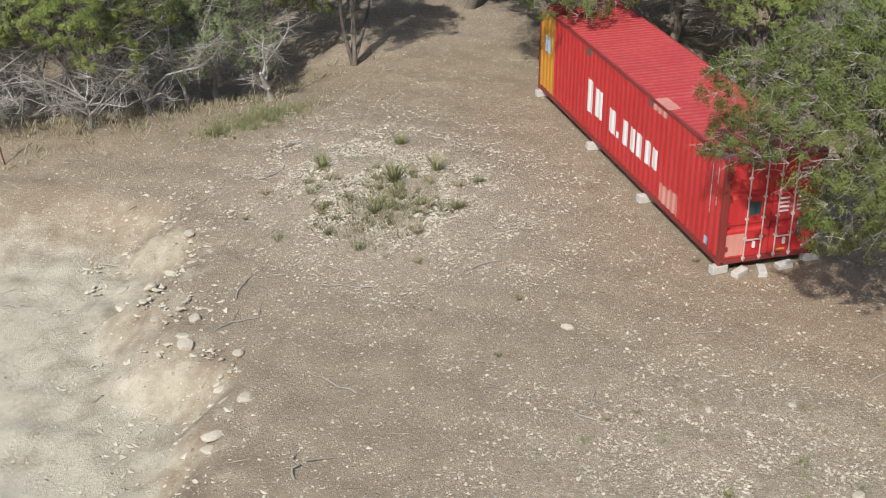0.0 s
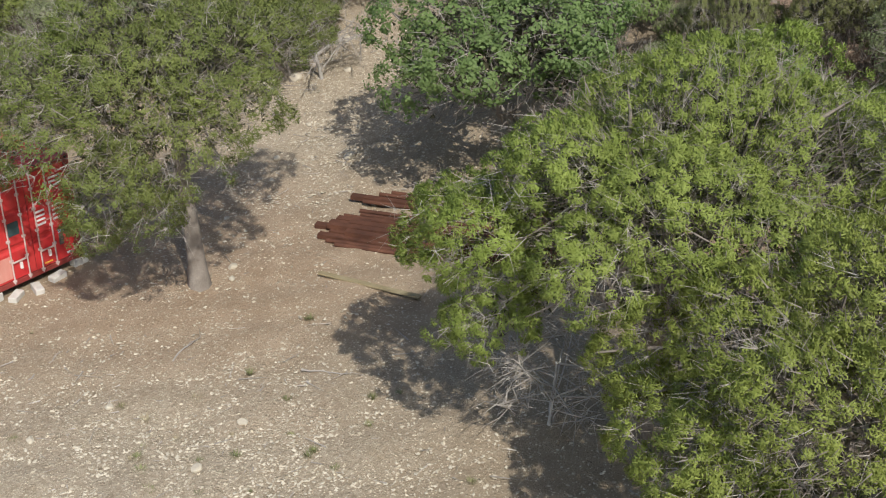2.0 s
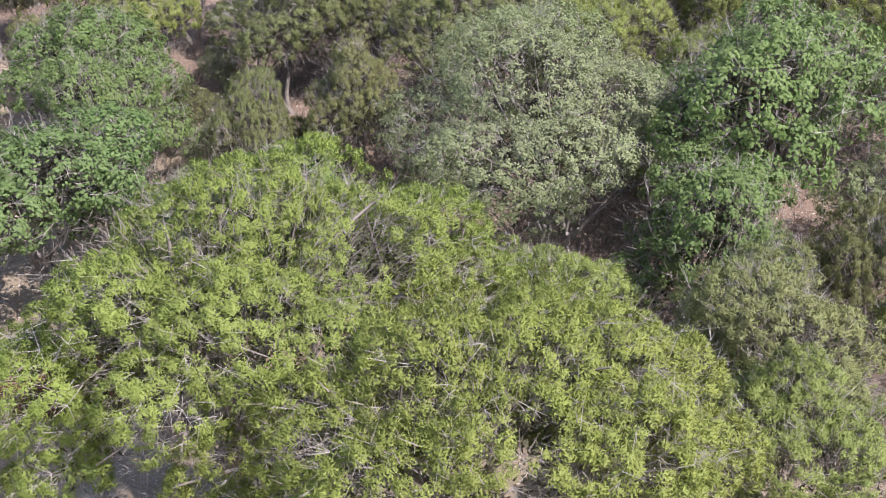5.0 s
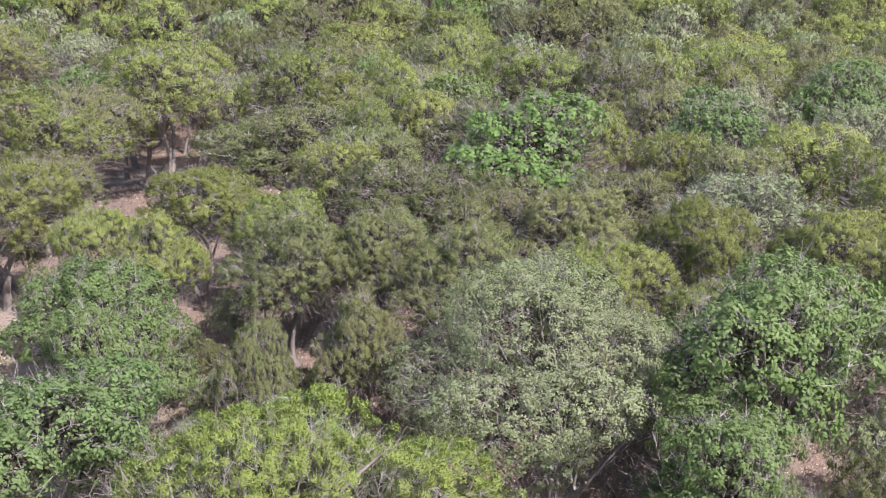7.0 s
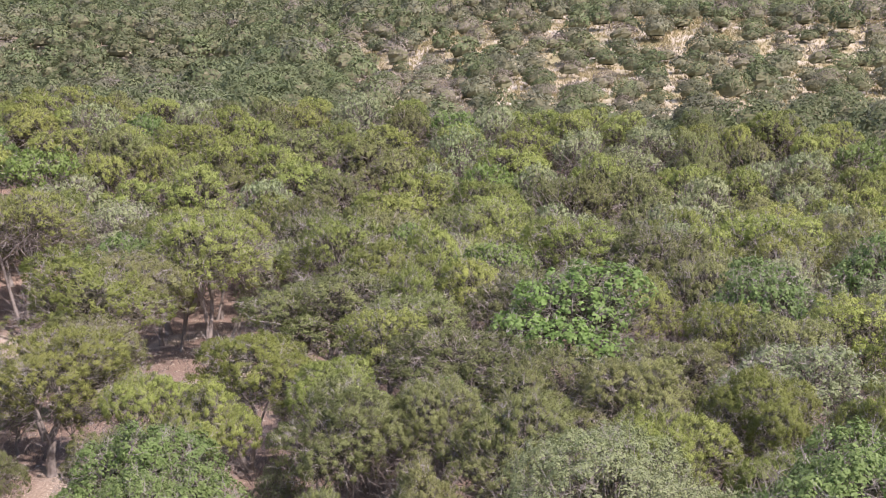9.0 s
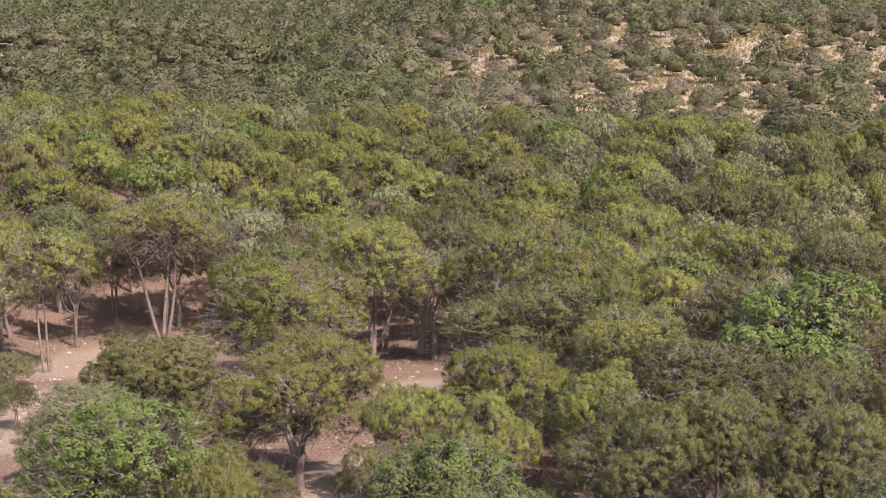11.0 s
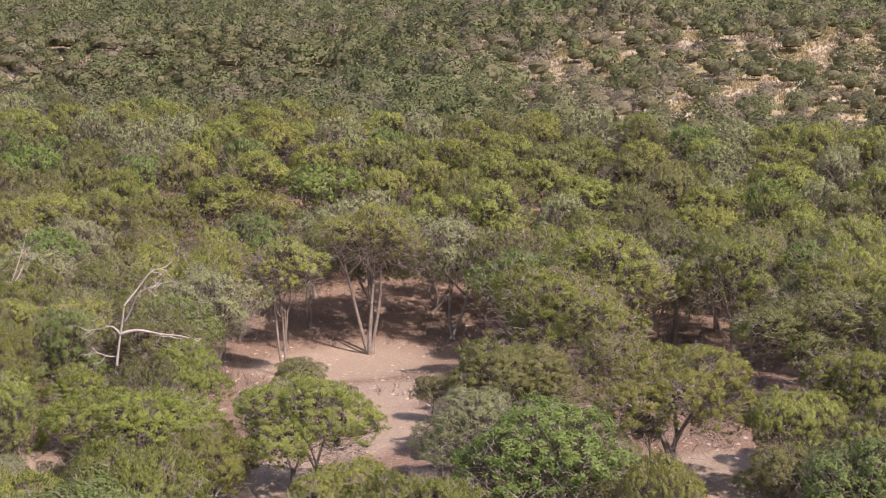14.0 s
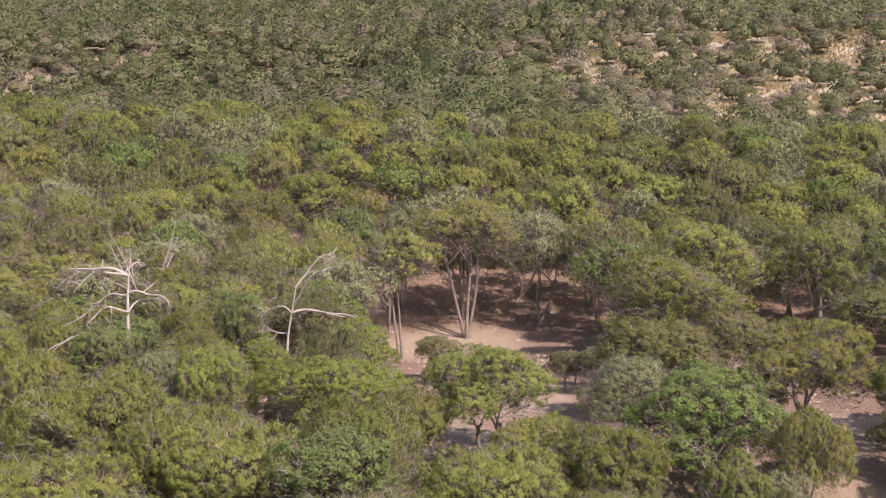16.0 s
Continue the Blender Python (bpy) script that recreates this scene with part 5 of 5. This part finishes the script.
def steel_stack():
    rng = random.Random(8)
    made = {}
    for kind in ("beam", "pipe"):
        bm = steel_beam(5.6) if kind == "beam" else steel_pipe(5.6)
        bmesh.ops.recalc_face_normals(bm, faces=bm.faces)
        made[kind] = bpy.data.meshes.new("steel_" + kind)
        bm.to_mesh(made[kind])
        bm.free()
        made[kind].materials.append(RUST)
    # across the stack: offset, layer, how far the end stands out, kind
    rows = ((0.0, 0, 0.3, "pipe"), (0.14, 0, 0.15, "pipe"), (0.34, 0, 0.0, "beam"), (0.56, 0, 0.1, "beam"), (0.78, 0, -0.15, "beam"), (1.0, 0, 0.0, "beam"), (1.22, 0, 0.05, "beam"),
            (1.42, 0, 0.1, "pipe"), (1.56, 0, 0.3, "pipe"), (1.72, 0, 0.25, "pipe"), (0.45, 1, 0.35, "beam"), (0.68, 1, 0.05, "beam"), (0.92, 1, 0.3, "beam"), (1.14, 1, 0.55, "beam"),
            (2.15, 0, 0.2, "pipe"), (2.30, 0, 0.0, "beam"), (2.52, 0, 0.35, "pipe"), (2.66, 0, 0.5, "pipe"))
    away, across = Vector((0.33, -0.944, 0)), Vector((0.944, 0.33, 0))
    for offset, layer, back, kind in rows:
        at = Vector((6.55, -3.85, 0)) + across * offset * 1.06 - away * (0.35 - 1.9 * back) + across * 0.02 * rng.random()
        turn = math.degrees(math.atan2(-away.x, away.y)) + rng.uniform(-1.6, 1.6)
        z = max(float(land(*(at + away * d).xy)) for d in (0, 2, 4, 5.5)) + 0.004 + 0.114 * layer
        solid("steel_beam" if kind == "beam" else "steel_pipe", made[kind],
              "long rust-brown steel channel in a stack" if kind == "beam" else "rust-brown steel pipe lying on the ground",
              "steel beam" if kind == "beam" else "pipe", pose(*at.xy, z, 0, 0, turn), "rusty steel stack")


steel_stack()
board = block(-0.07, 0, 0, 0.07, 2.6, 0.045, 0.004)
board_mesh = bpy.data.meshes.new("wooden_board")
board.to_mesh(board_mesh)
board.free()
board_mesh.materials.append(WOOD)
solid("wooden_board", board_mesh, "weathered tan wooden board lying on the dirt", "board", pose(5.38, -4.72, 0.03, 0, 0, -168.5))


# ---------------------------------------------------------------- rocks, deadwood, post, plants
def rock_mesh(seed):
    rng = np.random.default_rng(seed)
    bm = bmesh.new()
    bmesh.ops.create_icosphere(bm, subdivisions=2, radius=1.0)
    cuts = unit(rng.normal(size=(9, 3)))
    for v in bm.verts:
        p = np.array(v.co)
        for c in cuts:
            over = p @ c - 0.72
            if over > 0:
                p = p - c * over
        v.co = p * np.array([1.0, 0.75, 0.5])
    me = bpy.data.meshes.new("limestone_rock")
    bm.to_mesh(me)
    bm.free()
    me.materials.append(STONE)
    return me


rocks = [rock_mesh(k) for k in range(5)]


def rock(x, y, size, turn):
    solid("limestone_rock", rocks[int(turn) % 5], "pale limestone rock half sunk in the dirt", "rock",
          Matrix.Translation((x, y, float(land(x, y)) + 0.2 * size)) @ Matrix.Rotation(radians(turn), 4, "Z") @ Matrix.Diagonal((size, size, size, 1)), "limestone rocks")


rock(10.5, -1.05, 0.22, 41)
rock(12.0, 3.7, 0.42, 77)
rock(12.9, 4.5, 0.36, 13)
rock(13.6, 4.0, 0.24, 160)
rock(15.0, 3.0, 0.20, 99)
rock(9.4, 0.6, 0.15, 23)
rock(8.6, 1.6, 0.13, 64)
rock(11.2, 1.1, 0.13, 85)
rock(4.4, -2.9, 0.16, 31)
rock(4.0, -3.3, 0.11, 52)
rock(-5.9, 4.2, 0.14, 12)
rock(-4.1, -1.3, 0.15, 142)
rock(-10.9, -0.4, 0.15, 201)
rock(-11.6, 1.2, 0.2, 63)
rock(-11.9, 0.2, 0.24, 104)
rock(-11.4, -1.2, 0.17, 22)
rock(-12.4, 3.0, 0.18, 71)
rock(-1.3, -8.0, 0.16, 18)
rock(0.2, -7.6, 0.14, 93)
rock(-2.6, -4.9, 0.12, 57)
rock(-1.0, -5.2, 0.12, 35)
rock(-13.0, 4.6, 0.2, 24)
clod_rng = random.Random(12)
for n in range(46):
    y = clod_rng.uniform(-10.5, 7.2)
    x = -11.9 - 0.6 * math.sin(0.9 * y) - 0.35 * math.sin(2.3 * y + 1) + clod_rng.gauss(0, 0.5)
    size = 0.05 + 0.20 * clod_rng.random() ** 2.5
    solid("caliche_clod", rocks[n % 5], "cream caliche clod broken from the low bank", "clod",
          Matrix.Translation((x, y, float(land(x, y)) + 0.1 * size)) @ Matrix.Rotation(clod_rng.uniform(0, 6), 4, "Z") @ Matrix.Diagonal((size, size, size * 0.8, 1)), "clods along the bank")
rock(8.4, -0.2, 0.12, 72)
rock(13.8, 1.9, 0.17, 111)
rock(6.1, -0.9, 0.11, 17)


def scatter(name, label, category, mat, seed, count, low, high, places, shape, even=False):
    """Small loose pieces over the ground, joined: stones or sticks."""
    rng = np.random.default_rng(seed)
    soup = Soup()
    x0, x1, y0, y1 = places
    done = 0
    while done < count:
        x, y = rng.uniform(x0, x1, 4000), rng.uniform(y0, y1, 4000)
        mound = np.exp(-(((x + 6.2) / 4.0) ** 2) - ((y - 6) / 5.0) ** 2)
        apron = np.exp(-(((x + 2.5) / 6.0) ** 2) - ((y + 8) / 5.5) ** 2)
        track = np.exp(-(((x - 12) / 6) ** 2) - ((y - 1 - 0.35 * (x - 10)) / 4.5) ** 2)
        clump = 0.5 + 0.5 * np.sin(x * 1.7 + 2 * np.sin(y * 0.9)) * np.sin(y * 1.5 + 1.3 * np.sin(x * 1.1))
        keep = rng.random(4000) < (0.05 + np.maximum(np.maximum(0.95 * mound, 0.5 * apron), 0.75 * track)) * (0.35 + 0.65 * clump)
        if even == "heap":
            x, y = rng.normal((x0 + x1) / 2, (x1 - x0) / 4, 4000), rng.normal((y0 + y1) / 2, (y1 - y0) / 4, 4000)
            x = x - 0.25 * (y - (y0 + y1) / 2)
        keep = np.arange(4000) < count if even else keep
        keep &= ~((x > -0.4) & (x < 2.8) & (y > -0.5) & (y < 12.7))
        for px, py in zip(x[keep], y[keep]):
            if done >= count:
                break
            size = low + (high - low) * rng.random() ** 3.6
            shape(soup, rng, px, py, float(land(px, py)), size)
            done += 1
    solid(name, soup.mesh(name, mat), label, category, Matrix(), kind="stuff")


OCTA_F = np.array([[0, 2, 4], [2, 1, 4], [1, 3, 4], [3, 0, 4]])


def stone_shape(soup, rng, x, y, z, size):
    v = np.array([[1, 0, 0], [-1, 0, 0], [0, 1, 0], [0, -1, 0], [0, 0, 1]], float) * size * rng.uniform(0.6, 1.3, (5, 1))
    v[:4, 2] -= size * 0.3
    v[4, :2] += rng.normal(size=2) * size * 0.5
    v *= np.array([1.0, rng.uniform(0.45, 0.9), rng.uniform(0.25, 0.5)])
    a = rng.uniform(0, 6.28)
    c, s = math.cos(a), math.sin(a)
    v = np.stack([v[:, 0] * c - v[:, 1] * s + x, v[:, 0] * s + v[:, 1] * c + y, v[:, 2] + z + size * 0.12], -1)
    soup.add(v, OCTA_F)


def stick_shape(soup, rng, x, y, z, size):
    a = rng.uniform(0, 6.28)
    p = np.array([[x, y, z + 0.03]])
    spikes(soup, p, p + np.array([[math.cos(a), math.sin(a), rng.uniform(-0.02, 0.08)]]) * size, 0.006 + 0.012 * rng.random())


scatter("limestone_gravel", "loose white limestone chips scattered on dirt", "gravel", STONE, 31, 60000, 0.008, 0.062, (-17, 22, -16, 20), stone_shape)
scatter("clearing_stones", "pale stones strewn over the clearing and under trees", "stones", STONE, 33, 3200, 0.03, 0.20, (20, 66, 0, 38), stone_shape, True)
scatter("caliche_clods", "pale broken clods along the caliche bank", "clods", STONE, 34, 1500, 0.015, 0.12, (-13.9, -10.9, -11, 8), stone_shape, True)
scatter("mound_chips", "white limestone chips heaped on the mound", "gravel", STONE, 35, 13000, 0.012, 0.065, (-9.5, -3.2, 1.8, 10.5), stone_shape, "heap")
scatter("apron_chips", "white limestone chips strewn before the container", "gravel", STONE, 36, 14000, 0.008, 0.055, (-8.5, 3, -14, -3), stone_shape, "heap")
scatter("stick_litter", "dry grey sticks scattered over the ground", "sticks", TWIG, 32, 1500, 0.15, 0.8, (-17, 22, -16, 20), stick_shape)


def branch_mesh(seed, length, thick, forks, mat=TWIG):
    """A crooked fallen branch along x."""
    rng = np.random.default_rng(seed)
    soup = Soup()
    s = np.linspace(0, 1, 8)[:, None]
    path = s * np.array([length, 0, 0]) + np.cumsum(rng.normal(size=(8, 3)) * np.array([0.02, 0.05, 0.015]) * length, 0)
    path[:, 2] = np.abs(path[:, 2]) + thick * 0.7
    tube(soup, path, thick * (1 - 0.8 * s[:, 0]), 6)
    for _ in range(forks):
        a = path[rng.integers(2, 7)]
        b = a + rng.normal(size=3) * np.array([0.25, 0.3, 0.12]) * length + np.array([0.15 * length, 0, 0.05])
        b[2] = max(b[2], 0.02)
        tube(soup, [a, (a + b) / 2 + rng.normal(size=3) * 0.04, b], [thick * 0.5, thick * 0.35, thick * 0.1], 4)
    return soup.mesh("fallen_branch", mat)


def lay(x, y, turn, me, label="dry grey fallen branch on the dirt"):
    solid("fallen_branch", me, label, "branch", pose(x, y, float(land(x, y)), 0, 0, turn), "fallen branches")


branches = [branch_mesh(k, 1.3, 0.022, 2) for k in range(3)]
lay(-10.5, -4.9, 75, branch_mesh(9, 1.1, 0.026, 0), "curved dark fallen stick on pale dirt")
lay(-13.9, 0.0, 40, branch_mesh(10, 0.7, 0.03, 1), "short dark stick on white caliche")
lay(-9.0, 7.6, 35, branch_mesh(11, 2.0, 0.03, 1))
lay(-8.2, 9.4, 30, branch_mesh(12, 1.8, 0.045, 0), "reddish dead log lying on dirt")
lay(-7.6, 1.4, 160, branches[0])
lay(-5.3, 1.6, 5, branches[1])
lay(-11.3, 0.6, 10, branches[2])
lay(-1.5, -3.2, 20, branches[0])
lay(0.8, -5.0, 12, branches[1])
lay(-4.4, -3.6, 220, branches[2])
lay(-10.6, 1.8, 60, branches[1])
lay(-7.0, 5.2, 100, branches[2])
lay(2.2, -7.2, 300, branches[0])
lay(-8.9, -2.5, 130, branches[0])


def dead_tree(x, y, seed, height, spread, label, count, bold=1.0):
    """A bare bleached tree: crooked stem, splayed limbs and fine twigs."""
    rng = np.random.default_rng(seed)
    ob = thing("dead_tree", label, "dead tree", standing(x, y, 0))
    soup = Soup()
    s = np.linspace(0, 1, 7)[:, None]
    top = np.array([rng.normal() * 0.3, rng.normal() * 0.3, height * 0.45])
    tube(soup, np.array([0, 0, -0.2]) * (1 - s) + top * s + np.sin(s * 5) * 0.05, 0.09 * bold * (1.3 - 0.8 * s[:, 0]), 7)
    hang("trunk", soup.mesh("trunk", DEADWOOD, True), ob)
    ends = []
    for k in range(count):
        a = 2 * math.pi * k / count + rng.uniform(-0.4, 0.4)
        tip = np.array([math.cos(a) * spread * rng.uniform(0.6, 1), math.sin(a) * spread * rng.uniform(0.6, 1), height * rng.uniform(0.35 if bold < 1.5 else 0.62, 1.0)])
        start = top * rng.uniform(0.3, 1.0)
        path = start * (1 - s) + tip * s + np.sin(s * 6 + k) * rng.normal(size=3) * 0.10 * bold**1.8
        limb = Soup()
        tube(limb, path, 0.05 * bold * (1.05 - 0.85 * s[:, 0]), 5)
        hang("limb", limb.mesh("limb", DEADWOOD, True), ob)
        ends += [path[i] for i in (3, 4, 5, 6)]
    ends = np.array(ends)
    twig = Soup()
    for _ in range(7):
        tip = ends + rng.normal(size=ends.shape) * np.array([0.45, 0.45, 0.35])
        spikes(twig, ends, tip, 0.012)
        spikes(twig, (ends + tip) / 2, (ends + tip) / 2 + rng.normal(size=ends.shape) * 0.25, 0.007)
    tagged(hang("twig_mass", twig.mesh("twig_mass", TWIG), ob), kind="stuff")


dead_tree(-11.6, 14.6, 61, 2.2, 2.3, "bleached dead tree with splayed fallen limbs", 9)
dead_tree(-10.4, 15.2, 73, 4.4, 1.9, "grey leafless twiggy juniper at the edge of the dirt", 16, 0.6)
dead_tree(-13.4, 13.2, 74, 2.3, 2.0, "grey mass of dead juniper limbs on the ground", 14, 0.6)
dead_tree(-16.2, 13.8, 75, 3.0, 2.0, "grey leafless scrub behind a fence post", 14, 0.6)
dead_tree(-7.9, 14.4, 62, 2.6, 0.9, "small bare grey dead sapling", 4)
rock(12.7, 4.2, 0.55, 20)
rock(12.2, 3.7, 0.45, 70)
rock(12.8, 3.2, 0.32, 120)
dead_tree(13.2, 2.4, 72, 2.4, 1.8, "grey dead brush beside the rocky track", 10, 0.6)
dead_tree(15.4, 5.4, 63, 3.6, 1.8, "bare grey dead tree beside the rocky track", 7)
dead_tree(13.9, -15.8, 64, 3.2, 1.8, "bleached dead branches under a pale oak", 7)
dead_tree(33.5, 40.0, 66, 8.8, 3.2, "tall white dead snag above the wood", 9)
dead_tree(44.2, 33.6, 67, 7.2, 2.2, "grey dead snag among junipers", 7)
dead_tree(3.5, -12.3, 68, 2.7, 1.7, "low grey dead branches under a juniper", 11, 0.45)
dead_tree(53.2, 9.6, 70, 5.4, 1.6, "pale bare stem beside a small clearing", 6, 1.8)

def snag(x, y, seed, height, label, limbs, thick=0.15):
    """A tall dead stem with long curving bare limbs; each limb: height share, azimuth, length, lift, droop, thickness."""
    rng = np.random.default_rng(seed)
    ob = thing("dead_tree", label, "dead tree", standing(x, y, 0))
    s = np.linspace(0, 1, 11)[:, None]
    stem = Soup()
    path = s * np.array([0.3, -0.3, height]) + np.array([0, 0, -0.25]) + np.sin(s * 6 + seed) * np.array([0.22, 0.26, 0]) * s
    tube(stem, path, thick * (1.15 - 0.85 * s[:, 0]), 7)
    hang("trunk", stem.mesh("trunk", DEADWOOD, True), ob)
    twig = Soup()
    for k, (at, turn, length, lift, droop, r) in enumerate(limbs):
        limb = Soup()
        way = np.array([math.cos(radians(turn)), math.sin(radians(turn)), 0])
        side = np.array([-way[1], way[0], 0])
        start = path[int(at * 10)]
        q = start + way * length * s + np.array([0, 0, 1.0]) * (lift * np.sin(s * 2.2) - droop * s**2) + side * np.sin(s * 5 + k) * 0.16 + np.array([0, 0, 1.0]) * np.sin(s * 9 + 2 * k) * 0.07
        tube(limb, q, r * (1.05 - 0.8 * s[:, 0]), 6)
        for j in (4, 6, 8, 9):
            u = np.linspace(0, 1, 5)[:, None]
            end = q[j] + way * length * rng.uniform(0.15, 0.32) + side * rng.normal() * 0.6 + np.array([0, 0, rng.uniform(-0.7, 0.5)])
            p = q[j] * (1 - u) + end * u + np.sin(u * 3) * rng.normal(size=3) * 0.12
            tube(limb, p, r * 0.5 * (1 - 0.75 * u[:, 0]), 4)
            tips = p[2:] + rng.normal(size=(3, 3)) * 0.3
            spikes(twig, p[2:], tips, 0.018)
        hang("limb", limb.mesh("limb", DEADWOOD, True), ob)
    tagged(hang("twig_mass", twig.mesh("twig_mass", TWIG), ob), kind="stuff")


snag(18.6, 31.8, 3, 7.6, "tall white dead tree with drooping bare limbs", ((0.98, 105, 2.8, 0.7, 0.9, 0.085), (0.9, 110, 2.4, 0.5, 1.0, 0.07), (0.84, 98, 2.2, 0.1, 1.2, 0.06), (0.86, -70, 1.7, 0.2, 0.5, 0.06), (0.5, 118, 3.4, 0.9, 1.0, 0.07), (0.3, 100, 1.3, 0.1, 0.3, 0.08), (0.7, -60, 1.4, 0.6, 0.1, 0.05), (0.94, 20, 1.6, 0.6, 0.3, 0.05), (0.75, 150, 1.9, 0.4, 0.7, 0.05)), 0.12)
snag(25.2, 27.2, 5, 5.6, "broken white dead tree with one long curved limb", ((0.88, -75, 3.2, 0.2, 0.5, 0.075), (1.0, -60, 1.9, 1.3, -0.5, 0.05), (0.95, -95, 2.2, 1.2, -0.7, 0.045), (0.8, 110, 1.6, 0.5, 0.6, 0.045), (0.6, 95, 1.4, 0.3, 0.2, 0.04)), 0.09)

post = thing("fence_post", "thin rusty steel fence post leaning slightly", "fence post", pose(-15.7, 11.1, float(land(-15.7, 11.1)), 3, -6, 0))
part("stake", block(-0.022, -0.004, -0.2, 0.022, 0.004, 1.75), RUST, post)
part("rib", block(-0.004, 0.004, -0.2, 0.004, 0.03, 1.75), RUST, post)


def tuft_mesh(seed, blades, length, spread, mat):
    rng = np.random.default_rng(seed)
    a = rng.uniform(0, 6.28, blades)
    base = np.stack([np.cos(a), np.sin(a), np.zeros(blades)], -1) * spread * rng.random((blades, 1))
    way = unit(np.stack([np.cos(a), np.sin(a), rng.uniform(0.6, 2.2, blades)], -1))
    tip = base + way * length * rng.uniform(0.5, 1.2, (blades, 1))
    side = unit(np.cross(way, np.array([0, 0, 1.0]))) * (0.010 + 0.014 * length)
    soup = Soup()
    soup.add(np.stack([base - side, base + side, tip], 1).reshape(-1, 3), np.arange(blades * 3).reshape(-1, 3))
    return soup.mesh("tuft", mat)


YUCCA = tuft_mesh(71, 60, 0.62, 0.07, GRASS)
TUFTS = [tuft_mesh(72 + k, 70, 0.24, 0.16, GRASS) for k in range(3)]
STRAWS = [tuft_mesh(76 + k, 60, 0.26, 0.18, STRAW) for k in range(2)]


def weed(name, me, x, y, size, label, category, group):
    solid(name, me, label, category, Matrix.Translation((x, y, float(land(x, y)) - 0.01)) @ Matrix.Rotation(x * 3 + y, 4, "Z") @ Matrix.Diagonal((size, size, size, 1)), group)


for x, y, size in ((-4.8, 6.45, 1.0), (-6.05, 6.0, 1.25), (-5.3, 8.4, 0.8), (-7.6, 7.6, 0.8), (-6.9, 4.6, 0.8)):
    weed("yucca_plant", YUCCA, x, y, size, "spiky green yucca clump among white stones", "yucca", "yucca clumps")
weed_rng = random.Random(4)
for n in range(150):
    if n >= 110:
        x, y = weed_rng.gauss(-2.6, 2.6), weed_rng.gauss(-7.6, 1.5)
    elif n >= 64 or n < 30:
        x, y = weed_rng.gauss(-6.8, 1.2), weed_rng.gauss(5.4, 1.1)
    elif n < 44:
        x, y = weed_rng.gauss(-9.2, 1.1), weed_rng.gauss(11.4, 0.7)
    elif n < 54:
        x, y = weed_rng.gauss(-2.2, 1.6), weed_rng.gauss(-8.2, 0.7)
    else:
        x, y = weed_rng.uniform(-7, 0), weed_rng.uniform(-7, 1)
    weed("grass_tuft", TUFTS[n % 3] if n % 4 else STRAWS[n % 2], x, y, weed_rng.uniform(0.25, 0.6) if n >= 110 or 44 <= n < 64 else weed_rng.uniform(0.4, 1.0), "small green and straw grass tuft on stony dirt", "grass tuft", "grass tufts")


def brush(name, label, seed, count, region, mat, length, thick=0.014, heap=False, spur=False):
    """Low dry grass and brush under the trees, joined."""
    rng = np.random.default_rng(seed)
    x0, x1, y0, y1 = region
    soup = Soup()
    x, y = rng.uniform(x0, x1, count), rng.uniform(y0, y1, count)
    if heap:
        x, y = rng.normal((x0 + x1) / 2, (x1 - x0) / 4, count), rng.normal((y0 + y1) / 2, (y1 - y0) / 4, count)
        y = y + 0.35 * (x - (x0 + x1) / 2)
    if not heap:
        wooded = np.array([not open_ground(a, b) for a, b in zip(x, y)])
        x, y = x[wooded], y[wooded]
        count = len(x)
    if spur:
        grown = np.maximum(0.35 * bare(x, y), meadow(x, y)) > rng.random(count) ** 2
        x, y = x[grown], y[grown]
        count = len(x)
    z = land(x, y)
    foot = np.stack([x, y, z], -1)
    for _ in range(5):
        a = rng.uniform(0, 6.28, count)
        b = foot + np.stack([np.cos(a), np.sin(a), np.zeros(count)], -1) * 0.1
        spikes(soup, b, b + np.stack([np.cos(a) * 0.5, np.sin(a) * 0.5, rng.uniform(0.5, 1.2, count)], -1) * length * rng.uniform(0.5, 1.2, (count, 1)), thick)
    solid(name, soup.mesh(name, mat), label, "brush", Matrix(), kind="stuff")


brush("dry_grass", "dry straw grass along the edge of the yard", 91, 420, (-18, -6, 11.5, 17), STRAW, 0.28, 0.014, True)
brush("dry_brush", "grey dry brush under the trees", 92, 5200, (9.5, 40, -26, 2), TWIG_SHADED, 0.6, 0.009)
brush("dry_scrub", "grey dry scrub under the trees", 93, 2600, (14, 70, 2, 44), TWIG_SHADED, 0.5, 0.012)
brush("spur_grass", "golden dry grass over the open spur", 94, 42000, (125, 285, -75, 75), STRAW_GOLD, 0.62, 0.075, spur=True)
brush("mound_grass", "yellow-green grass among white stones on the mound", 95, 260, (-8.0, -5.1, 3.3, 6.1), GRASS, 0.16, 0.012, True)
brush("edge_grass", "yellow-green grass along the edge of the dirt", 96, 300, (-10.8, -6.7, 11.4, 13.2), GRASS, 0.22, 0.012, True)
